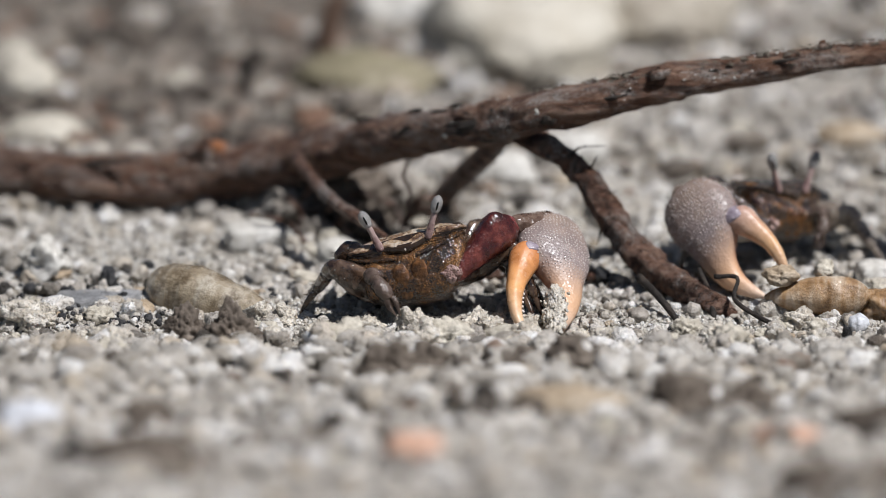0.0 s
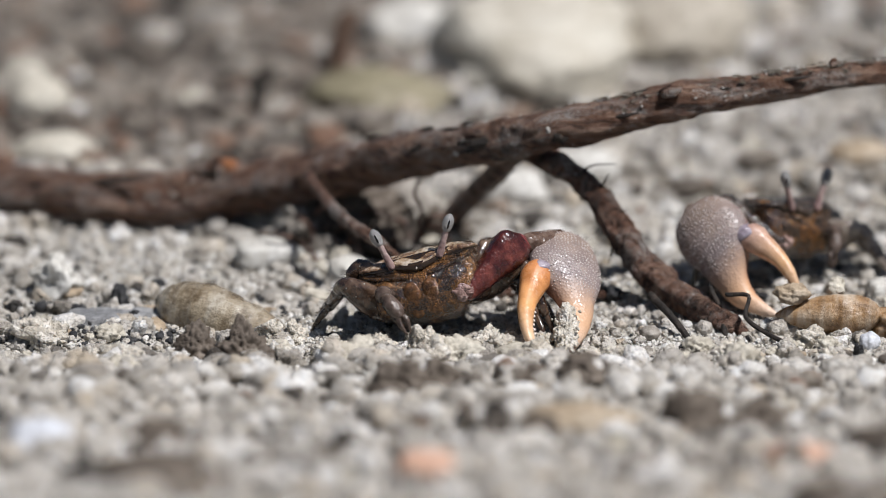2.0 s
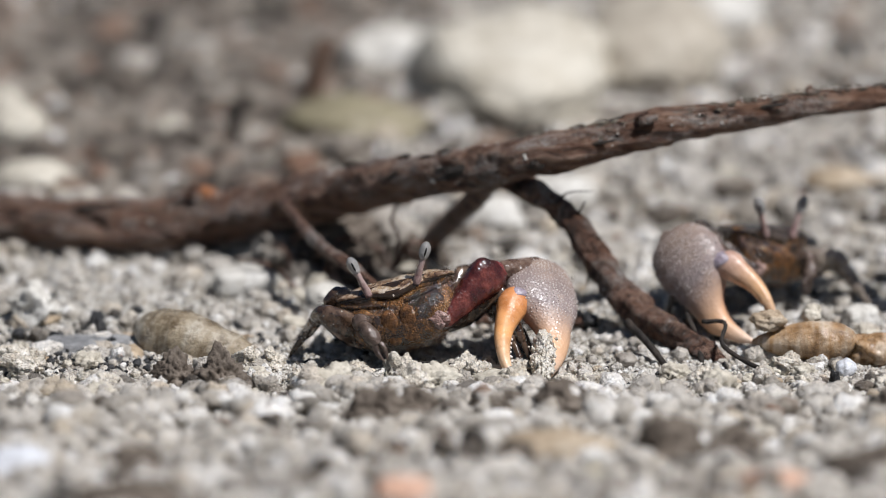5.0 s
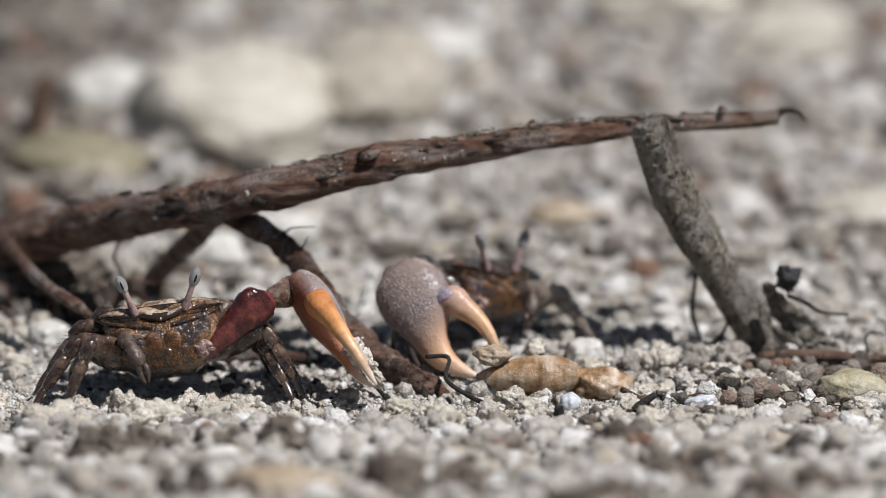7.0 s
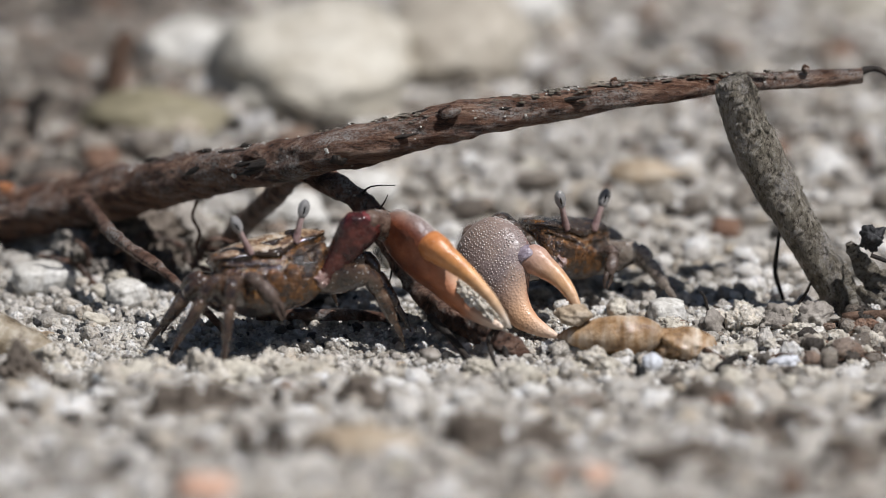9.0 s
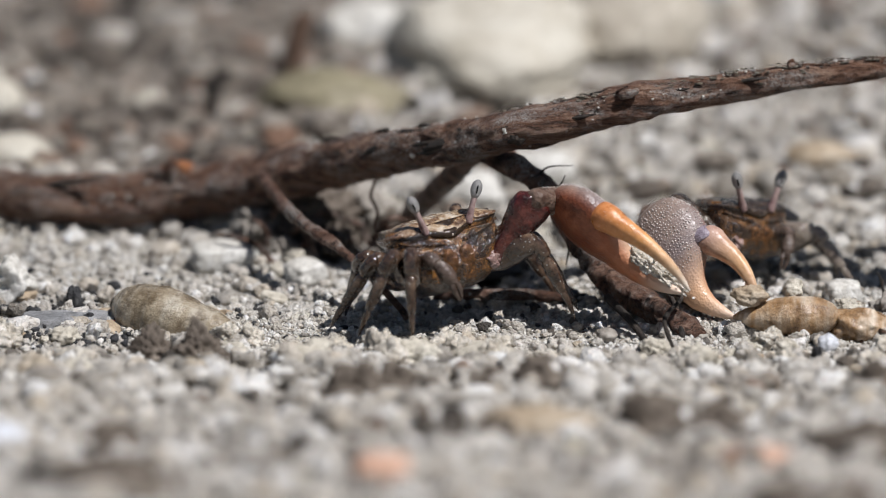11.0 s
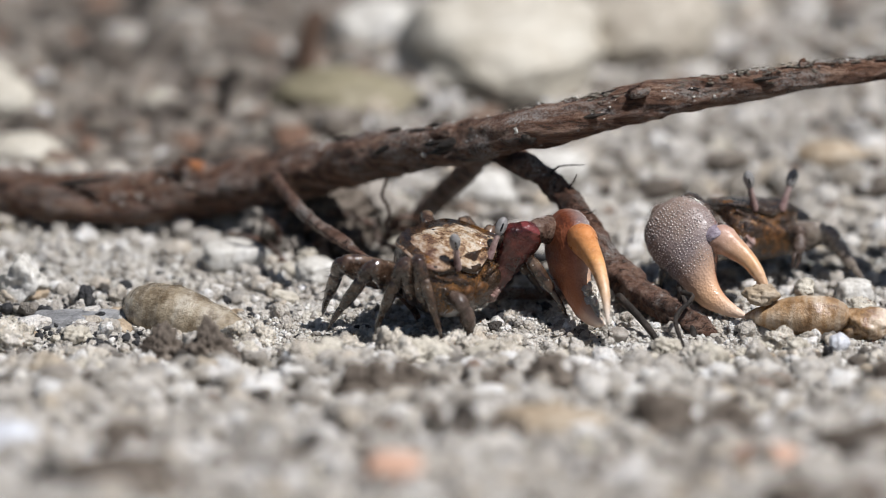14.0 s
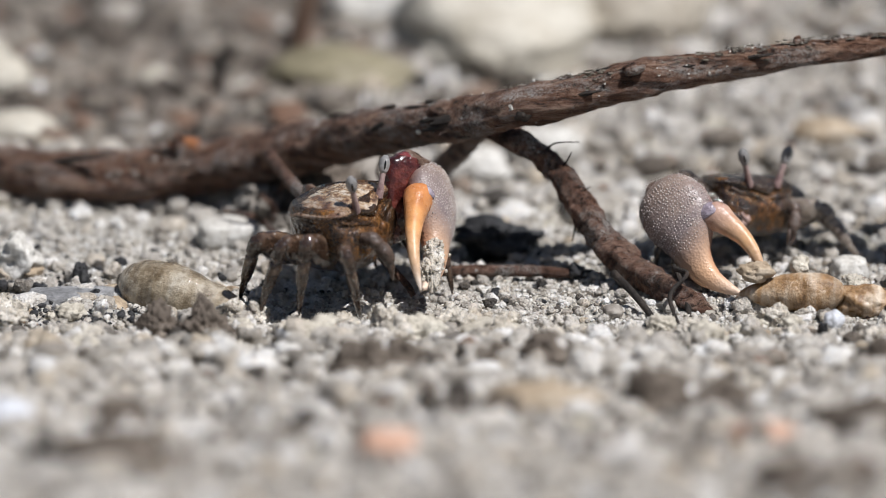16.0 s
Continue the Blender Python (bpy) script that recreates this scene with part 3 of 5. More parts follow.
def palm_material(name, side):
    """The big hand: lilac with pale grains outside, smooth and rusty inside, fingers orange with white ends."""
    n = Nodes(name, 0.35, 0.45)
    blotch = n.noise(260, 5, 0.65)
    outside = n.ramp(blotch, (0.30, (0.19, 0.155, 0.16)), (0.55, (0.27, 0.215, 0.205)), (0.75, (0.34, 0.26, 0.21)))
    ridge = n.ramp(axis_value(n, 0, 1.0, 8.0), (0.0, (0.55, 0.55, 0.55)), (1.0, (0, 0, 0)))
    outside = n.mix(ridge, outside, (0.27, 0.185, 0.125))
    cell = n.cells(2200)
    inside = n.ramp(blotch, (0.30, (0.085, 0.024, 0.014)), (0.52, (0.22, 0.064, 0.028)), (0.75, (0.42, 0.15, 0.075)))
    s = n.node("ShaderNodeSeparateXYZ")
    n.link(n.coords(), s.inputs[0])
    face = n.node("ShaderNodeMapRange")
    face.inputs["From Min"].default_value, face.inputs["From Max"].default_value = -side * 1.5 * MM, side * 0.9 * MM
    n.link(s.outputs[1], face.inputs["Value"])
    c = n.mix(face.outputs[0], inside, outside)
    along = axis_value(n, 0, 0, 25)
    thumb = n.mix(face.outputs[0], (0.46, 0.17, 0.08), (0.62, 0.38, 0.23))
    c = n.mix(n.ramp(along, (0.36, (0, 0, 0)), (0.62, (1, 1, 1))), c, thumb)
    c = n.mix(n.ramp(along, (0.70, (0, 0, 0)), (0.95, (1, 1, 1))), c, (0.74, 0.58, 0.46))
    n.colour(c)
    wet(n, 0.28, 0.5)
    n.bump(cell, 0.00012, 0.6).bump(n.noise(400, 3), 0.0004, 0.4)
    return n.mat


def dactyl_material(name, root, mid, far):
    n = Nodes(name, 0.3, 0.45)
    c = n.ramp(axis_value(n, 0, 0, 18), (0.0, root), (0.45, mid), (0.80, far), (1.0, (0.74, 0.66, 0.58)))
    v = n.ramp(n.noise(420, 6), (0.30, (0.62, 0.52, 0.45)), (0.60, (1, 1, 1)))
    c = n.mix(0.85, c, v, "MULTIPLY")
    grit = n.ramp(n.noise(2600, 3), (0.62, (0, 0, 0)), (0.72, (0.4, 0.4, 0.4)))
    n.colour(n.mix(grit, c, (0.74, 0.66, 0.58)))
    wet(n, 0.25, 0.45)
    n.bump(n.noise(1800, 4), 0.00015, 0.6).bump(n.noise(350, 3), 0.0004, 0.4)
    return n.mat


def plain_wet(name, dark, light, low=0.1, high=0.3, scale=400, relief=0.7):
    n = Nodes(name, 0.2, 0.5)
    n.colour(n.ramp(n.noise(scale, 5), (0.32, dark), (0.68, light)))
    wet(n, low, high, coat=0.2)
    n.bump(n.noise(scale * 2, 4), 0.0006, relief)
    return n.mat


M_BODY = body_material()
M_LEG = leg_material("dark_olive_leg", ((0.36, (0.012, 0.007, 0.005)), (0.49, (0.045, 0.027, 0.018)), (0.60, (0.10, 0.064, 0.043)), (0.76, (0.22, 0.16, 0.115))))
M_LEG_PALE = leg_material("spotted_grey_leg", ((0.34, (0.03, 0.022, 0.017)), (0.46, (0.13, 0.105, 0.085)), (0.58, (0.24, 0.205, 0.17)), (0.74, (0.34, 0.30, 0.25))))
M_CARA = carapace_material("mottled_cream_carapace", ((0.36, (0.035, 0.02, 0.012)), (0.45, (0.18, 0.10, 0.052)), (0.51, (0.44, 0.31, 0.18)), (0.58, (0.66, 0.58, 0.47))), (0.085, 0.045, 0.030), (0.60, 0.56, 0.52))
# sitter's carapace: the stick's shadow is put into these darker colours
M_CARA_SHADED = carapace_material("shaded_carapace", ((0.36, (0.010, 0.007, 0.005)), (0.50, (0.035, 0.022, 0.014)), (0.62, (0.09, 0.06, 0.04)), (0.75, (0.17, 0.13, 0.10))), (0.03, 0.02, 0.014), (0.16, 0.13, 0.10))
M_MERUS, M_CARPUS, M_DACTYL = merus_material(), carpus_material(), dactyl_material("orange_finger", (0.58, 0.23, 0.08), (0.72, 0.36, 0.14), (0.75, 0.53, 0.34))
M_DACTYL_PALE = dactyl_material("pale_orange_finger", (0.50, 0.33, 0.27), (0.70, 0.42, 0.22), (0.74, 0.56, 0.40))
M_PALM_A, M_PALM_B = palm_material("granular_hand", 1), palm_material("granular_hand_mirrored", -1)
M_STALK = plain_wet("pale_stalk", (0.15, 0.075, 0.07), (0.40, 0.30, 0.275))
M_EYE = plain_wet("grey_eye", (0.16, 0.155, 0.15), (0.34, 0.33, 0.32), 0.05, 0.1)
M_PUPIL = plain_wet("black_pupil", (0.005, 0.005, 0.005), (0.012, 0.012, 0.012), 0.05, 0.1)
M_MOUTH = plain_wet("tawny_mouthplate", (0.014, 0.008, 0.004), (0.17, 0.075, 0.025), 0.04, 0.15, 700)
M_GRANULE = plain_wet("pale_granule", (0.34, 0.29, 0.27), (0.54, 0.48, 0.44), 0.2, 0.45)
M_BROW = plain_wet("black_wet_brow", (0.008, 0.006, 0.005), (0.04, 0.024, 0.014), 0.08, 0.18, 400, 0.25)
M_MINOR = plain_wet("pinkish_small_claw", (0.03, 0.019, 0.013), (0.14, 0.10, 0.08), 0.12, 0.35)
M_JOINT = plain_wet("pale_pink_joint", (0.13, 0.06, 0.05), (0.44, 0.32, 0.28), 0.08, 0.25)
M_COLLAR = plain_wet("lilac_membrane", (0.20, 0.16, 0.19), (0.38, 0.33, 0.38), 0.2, 0.35)
M_TOOTH = plain_wet("white_tooth", (0.55, 0.48, 0.42), (0.74, 0.70, 0.65), 0.2, 0.35)
M_LUMP = grain_material("wet_sand_lump", lambda n: n.noise(300, 4), ((0.30, (0.45, 0.41, 0.35)), (0.5, (0.63, 0.585, 0.51)), (0.7, (0.77, 0.74, 0.69))), 2400, 0.2)


# ---- crab shapes, in mm, each part along its own x axis ----
def loft(bm, rows, sides=20, square=1.0, rough=0.0):
    """Closed skin over rows (x, centre y, centre z, half width y, half height z)."""
    rings = []
    for x, cy, cz, hy, hz in rows:
        loop = []
        for j in range(sides):
            a = 2 * math.pi * j / sides
            c, s = math.cos(a), math.sin(a)
            c, s = math.copysign(abs(c) ** square, c), math.copysign(abs(s) ** square, s)
            k = 1 + rough * noise.noise(Vector((x * 0.9, c * 1.6, s * 1.6))) + 0.6 * rough * noise.noise(Vector((x * 2.3, c * 3.5, s * 3.5)))
            loop.append(bm.verts.new(Vector((x, cy + hy * c * k, cz + hz * s * k)) * MM))
        rings.append(loop)
    for a, b in zip(rings, rings[1:]):
        for k in range(sides):
            bm.faces.new((a[k], a[(k + 1) % sides], b[(k + 1) % sides], b[k]))
    bm.faces.new(list(reversed(rings[0])))
    bm.faces.new(rings[-1])
    return bm


def finer(rows, steps=4):
    return [tuple(r) for r in smooth_line(rows, steps)]


def slabs(bm, levels, sides=96, seed=1, bumpy=0.15):
    """Skin over level outlines (z, front half width, back half width, front y, back y)."""
    rings = []
    for z, fw, bw, y0, y1 in levels:
        loop = []
        for k in range(sides):
            a = 2 * math.pi * k / sides
            c, s = math.cos(a), math.sin(a)
            c, s = math.copysign(abs(c) ** 0.44, c), math.copysign(abs(s) ** 0.55, s)
            hw = bw + (fw - bw) * (1 - s) / 2
            p = Vector((c * hw, (y0 + y1) / 2 + s * (y1 - y0) / 2, z))
            p.x, p.z = p.x * 1.12, p.z * 1.09
            p += Vector((p.x * 0.02, p.y * 0.03, 0.3)) * bumpy * 4 * noise.noise(p * 0.35 + Vector((seed, 0, 0)))
            p += Vector((p.x * 0.03, p.y * 0.05, 0.1)) * bumpy * 3 * noise.noise(p * 1.1 + Vector((seed, 5, 0)))
            loop.append(bm.verts.new(p * MM))
        rings.append(loop)
    for a, b in zip(rings, rings[1:]):
        for k in range(sides):
            bm.faces.new((a[k], a[(k + 1) % sides], b[(k + 1) % sides], b[k]))
    bm.faces.new(list(reversed(rings[0])))
    bm.faces.new(rings[-1])
    return bm


BODY_ROWS = [(0, 4.2, 3.6, -4.0, 4.4), (0.7, 5.4, 4.6, -5.8, 5.6), (2.0, 7.4, 5.6, -7.0, 6.4), (3.6, 8.9, 6.2, -7.4, 6.9), (5.6, 9.6, 6.5, -7.2, 7.0),
             (7.4, 9.9, 6.7, -6.7, 7.1), (8.4, 10.0, 6.8, -6.1, 7.1), (8.8, 10.0, 6.7, -5.6, 7.0), (9.2, 10.1, 6.8, -5.7, 7.1), (10.0, 10.1, 6.9, -5.6, 7.1), (11.0, 9.6, 6.6, -4.6, 6.6)]


def body_mesh():
    return mesh_of("body", slabs(bmesh.new(), finer(BODY_ROWS, 5), bumpy=0.10), M_BODY)


def carapace_mesh(material):
    """A domed shield: widest at its pointed front corners, a small lobe between the eyes, faint grooves on top."""
    bm = bmesh.new()
    sides = 128
    steps = [0.06, 0.2, 0.34, 0.47, 0.59, 0.70, 0.79, 0.87, 0.93, 0.97, 0.99, 1.0]
    rings = []

    def at(a, r, drop=0.0):
        c, s = math.cos(a), math.sin(a)
        c, s = math.copysign(abs(c) ** 0.46, c), math.copysign(abs(s) ** 0.58, s)
        ahead = (1 - s) / 2
        x = c * (7.6 + 4.0 * ahead ** 0.8)
        y = 0.6 + s * 6.8
        rim = max(0.0, -s) ** 2
        y += rim * (0.9 * math.exp(-((abs(x) - 5.2) / 2.2) ** 2) - 0.7 * math.exp(-(x / 2.0) ** 2) - 0.5 * (abs(x) / 11.0) ** 6)
        z = 11.15 + rim * (0.5 * (abs(x) / 11.0) ** 4 - 1.5 * math.exp(-(x / 2.0) ** 2)) - 1.3 * max(0.0, s) ** 3
        x, y = x * r, 0.6 + (y - 0.6) * r
        lift = 2.0 * (1 - r ** 2.8)
        groove = math.exp(-((abs(x) - 3.2 + 0.15 * y) / 0.55) ** 2) + 0.8 * math.exp(-((y - 1.6 + 0.04 * x * x) / 0.6) ** 2)
        z = z * r * r + 11.0 * (1 - r * r) + lift - 0.28 * groove * (1 - r ** 3)
        z += 0.22 * noise.noise(Vector((x * 0.5, y * 0.5, 3))) + 0.10 * noise.noise(Vector((x * 1.5, y * 1.5, 7)))
        return bm.verts.new(Vector((x, y, z - drop)) * MM)

    for r, drop in [(r, 0.0) for r in steps] + [(1.0, 0.3), (0.985, 0.55), (0.93, 0.7)]:
        rings.append([at(2 * math.pi * k / sides, r, drop) for k in range(sides)])
    for a, b in zip(rings, rings[1:]):
        for k in range(sides):
            bm.faces.new((a[(k + 1) % sides], a[k], b[k], b[(k + 1) % sides]))
    bm.faces.new(rings[0])
    bm.faces.new(list(reversed(rings[-1])))
    return mesh_of("carapace", bm, material)


PALM_ROWS = {1: [(-1.2, 0, 0, 1.1, 1.6), (-0.4, 0, 0, 2.0, 3.2), (1, 0, 0.1, 2.6, 4.4), (3, 0, 0.2, 3.0, 5.5), (5.5, 0, 0.1, 3.2, 6.1), (8, 0, -0.3, 3.0, 5.8), (10, 0, -1.2, 2.6, 4.6),
                 (11.8, 0, -2.2, 2.2, 3.4), (14, 0, -3.0, 1.9, 2.6), (17.5, 0, -3.2, 1.6, 2.0), (20.5, 0, -2.6, 1.3, 1.5), (23.2, 0, -1.7, 0.8, 0.95), (25, 0, -0.8, 0.25, 0.3)],
             -1: [(-1.6, 0, 0.2, 1.2, 2.2), (-0.8, 0, 0.2, 2.3, 4.0), (0.8, 0, 0.2, 3.1, 5.3), (2.8, 0, 0.2, 3.7, 6.1), (5.4, 0, 0.2, 3.9, 6.3), (8.0, 0, 0.0, 3.7, 5.7), (10.3, 0, -0.9, 3.2, 4.7),
                  (12.2, 0, -2.0, 2.7, 3.5), (14.0, 0, -2.8, 2.2, 2.65), (16.5, 0, -3.1, 1.7, 2.1), (19.0, 0, -2.5, 1.3, 1.5), (21.4, 0, -1.6, 0.8, 0.95), (23, 0, -0.8, 0.25, 0.3)]}
HINGE = {1: (8.6, 4.2, 1.0), -1: (9.4, 4.7, 0.84)}


def palm_mesh(flip):
    bm = loft(bmesh.new(), finer(PALM_ROWS[flip], 5), 32, 0.9, 0.03)
    for i in range(14):
        x = (14.2 + i * 0.7) * (1.0 if flip > 0 else 0.92)
        t = (x - 14) / 11
        rock(bm, (0.6, 0.5, 0.5), i, 1, 0.2, (x, 0, -1.35 - 0.4 * math.sin(t * 3) + 1.0 * t * t - 0.1))
    return mesh_of("palm", bm, M_PALM_A if flip > 0 else M_PALM_B)


def granule_mesh(rows, side, x0, x1, step, size, seed):
    """Pale grains in staggered rows over one face of a lofted part."""
    bm = bmesh.new()
    rng = random.Random(seed)
    fine = finer(rows, 8)
    k, x = 0, x0
    while x < x1:
        i = min(range(len(fine)), key=lambda j: abs(fine[j][0] - x))
        _, cy, cz, hy, hz = fine[i]
        a = -0.5 * math.pi + (0.5 if k % 2 else 0.0) * step / hz
        fade = min(1.0, max(0.3, (x1 + 1.0 - x) / 5))
        while a < (0.42 if side > 0 else 0.7) * math.pi:
            c, s = math.cos(a), math.sin(a)
            c, s = math.copysign(abs(c) ** 0.9, c), math.copysign(abs(s) ** 0.9, s)
            g = size * rng.uniform(0.75, 1.2) * fade
            p = (x + rng.uniform(-0.13, 0.13), cy + side * hy * c * 0.975, cz + hz * s * 0.98 + rng.uniform(-0.1, 0.1))
            bmesh.ops.create_icosphere(bm, subdivisions=1, radius=g * 0.5 * MM, matrix=pose(p[0] * MM, p[1] * MM, p[2] * MM))
            a += step / math.hypot(hz * math.cos(a), hy * math.sin(a))
        x += step * 0.87
        k += 1
    return mesh_of("granulation", bm, M_GRANULE)


def dactyl_mesh(material, k):
    rows = [(-1.9, 0, 0, 1.3, 1.2), (-1.0, 0, 0.0, 2.1, 2.3), (0.8, 0, 0.2, 2.2, 2.7), (3.6, 0, 0.8, 1.7, 2.1), (7.5, 0, 1.4, 1.3, 1.5), (11, 0, 1.2, 1.0, 1.15),
            (14, 0, 0.4, 0.78, 0.88), (16.4, 0, -0.9, 0.5, 0.55), (18, 0, -2.1, 0.18, 0.2)]
    bm = loft(bmesh.new(), [(x * k, y, z * k, a, b) for x, y, z, a, b in finer(rows, 5)], 22, 0.9, 0.04)
    return mesh_of("finger", bm, material)


def teeth_mesh(k):
    bm = bmesh.new()
    for i in range(13):
        x = 4.6 + i * 0.92
        z = -0.55 + 0.25 * math.sin((x - 4) * 0.35) - max(0, x - 11) ** 2 * 0.055
        rock(bm, (0.62, 0.5, 0.5 if i % 4 else 0.8), i + 50, 1, 0.2, (x * k, 0, z * k + 0.28))
    return mesh_of("teeth", bm, M_TOOTH)


def merus_mesh(material):
    rows = [(-1, 0, 0, 0.9, 1.0), (0, 0, 0, 1.2, 1.5), (2, 0, 0.1, 1.4, 1.8), (6, 0, 0.3, 1.7, 2.5), (10, 0, 0.5, 1.9, 3.4), (12.0, 0, 0.4, 1.8, 3.3), (12.9, 0, 0.2, 1.5, 2.3), (13.5, 0, 0, 1.3, 1.8), (14.2, 0, 0, 0.6, 0.8)]
    return mesh_of("arm", loft(bmesh.new(), finer(rows, 4), 24, 0.6, 0.05), material)


CARPUS_ROWS = [(-4.8, 0, -0.2, 0.9, 1.0), (-4.0, 0, -0.2, 1.5, 1.6), (-1.2, 0, -0.3, 2.0, 2.0), (1.2, 0, -0.4, 2.4, 2.3), (3.6, 0, -0.5, 2.6, 2.5), (5.2, 0, -0.5, 1.4, 1.4)]


def carpus_mesh():
    return mesh_of("wrist", loft(bmesh.new(), finer(CARPUS_ROWS, 4), 22, 0.8, 0.06), M_CARPUS)


def thick(rows, k):
    return [(x, cy, cz, hy * k, hz * k) for x, cy, cz, hy, hz in rows]


def leg_meshes(material):
    thigh = [(-0.8, 0, 0, 0.8, 1.0), (0, 0, 0, 1.0, 1.4), (3, 0, 0.1, 1.25, 2.1), (6.5, 0, 0.1, 1.25, 2.0), (9, 0, 0, 1.1, 1.5), (10.2, 0, 0, 0.9, 1.2), (10.8, 0, 0, 0.4, 0.5)]
    shin = [(-0.6, 0, 0, 0.6, 0.7), (0.2, 0, 0.1, 1.05, 1.25), (2.6, 0, 0.2, 1.1, 1.35), (3.5, 0, 0, 0.8, 0.9), (4.4, 0, 0, 0.95, 1.15), (7.0, 0, -0.1, 0.95, 1.1), (9.6, 0, -0.2, 0.7, 0.8), (10.2, 0, -0.2, 0.35, 0.4)]
    claw = [(9.6, 0, -0.2, 0.45, 0.5), (11, 0, -0.25, 0.5, 0.55), (13, 0, -0.4, 0.35, 0.4), (15, 0, -0.7, 0.08, 0.08)]
    return tuple(mesh_of(nm, loft(bmesh.new(), finer(r, 5), 18, 0.85, 0.08), material) for nm, r in (("thigh", [(x, cy, cz, hy * 1.15, hz * 1.22) for x, cy, cz, hy, hz in thigh]), ("shin", thick(shin, 0.98)), ("toe", thick(claw, 1.1))))


def bristle_mesh():
    """Short dark hairs along the lower leg."""
    bm = bmesh.new()
    rng = random.Random(14)
    for i in range(34):
        x, a = rng.uniform(0.8, 12.0), rng.uniform(0, 6.28)
        r = 0.95 - 0.05 * x
        c, s, l = math.cos(a), math.sin(a), rng.uniform(0.5, 1.2)
        tube(bm, [(x, c * r, s * r, 0.06), (x + 0.25 * l, c * (r + l * 0.6), s * (r + l * 0.6), 0.04), (x + 0.6 * l, c * (r + l), s * (r + l), 0.02)], 4, 1)
    return mesh_of("bristles", bm, M_LEG)


def stalk_meshes():
    stalk = [(-0.8, 0, 0, 0.7, 0.75), (0.3, 0, 0, 0.68, 0.72), (2.2, 0, 0, 0.52, 0.55), (3.6, 0, 0, 0.5, 0.52), (4.4, 0, 0, 0.3, 0.3)]
    eye = [(3.6, 0, 0, 0.45, 0.45), (4.1, 0, 0, 0.78, 0.78), (5.0, 0, 0, 0.98, 0.98), (6.0, 0, 0, 0.86, 0.86), (6.6, 0, 0, 0.45, 0.45), (6.8, 0, 0, 0.1, 0.1)]
    bm = bmesh.new()
    rock(bm, (1.7, 0.42, 0.4), 3, 2, 0.0, (5.1, 0, 0.84))
    return (mesh_of("eyestalk", loft(bmesh.new(), finer(stalk, 3), 12), M_STALK), mesh_of("eye", loft(bmesh.new(), finer(eye, 4), 16), M_EYE),
            mesh_of("pupil", bm, M_PUPIL))


def minor_claw_meshes():
    arm = [(0.4, 0.4, 3.2, 0.8), (-0.9, -1.3, 4.2, 1.25), (-1.3, -2.9, 4.3, 1.45), (-0.9, -3.8, 3.4, 1.2)]
    hand = [(-1.0, -3.6, 3.6, 0.9), (-0.2, -4.2, 2.0, 1.4), (0.5, -4.5, 0.6, 1.35), (0.9, -4.6, -0.5, 0.9)]
    up = [(0.4, -4.7, -0.1, 0.6), (0.6, -4.9, -1.8, 0.48), (1.4, -4.7, -3.6, 0.12)]
    low = [(1.3, -4.4, -0.1, 0.6), (1.9, -4.5, -1.6, 0.45), (1.9, -4.5, -3.5, 0.12)]
    return [(nm, mesh_of(nm, tube(bmesh.new(), r, 14, 6, 0.12, 1.5), M_MINOR)) for nm, r in (("small_arm", arm), ("small_hand", hand), ("small_finger", up), ("small_thumb", low))]


# the sitter's arm takes the shadow-dark carapace colour to merge with its body
BODY_ME, ARM_ME, ARM_DARK_ME, WRIST_ME = body_mesh(), merus_mesh(M_MERUS), merus_mesh(M_CARA_SHADED), carpus_mesh()
LEG_MES = {1: leg_meshes(M_LEG), -1: leg_meshes(M_LEG_PALE)}
STALK_ME, EYE_ME, PUPIL_ME = stalk_meshes()
BRISTLE_ME = bristle_mesh()
MINOR_MES = minor_claw_meshes()
THIGH, SHIN = 10.2, 15.0


def aim(o, way, up):
    """A pose in metres with x along way, z near up; o in mm."""
    x = Vector(way).normalized()
    y = Vector(up).cross(x).normalized()
    z = x.cross(y)
    m = Matrix((x, y, z)).transposed().to_4x4()
    m.translation = Vector(o) * MM
    return m


def child(name, me, parent, label="", m=None):
    ob = new(name, me)
    ob.parent = parent
    if m is not None:
        ob.matrix_basis = m
    return tagged(ob, label)


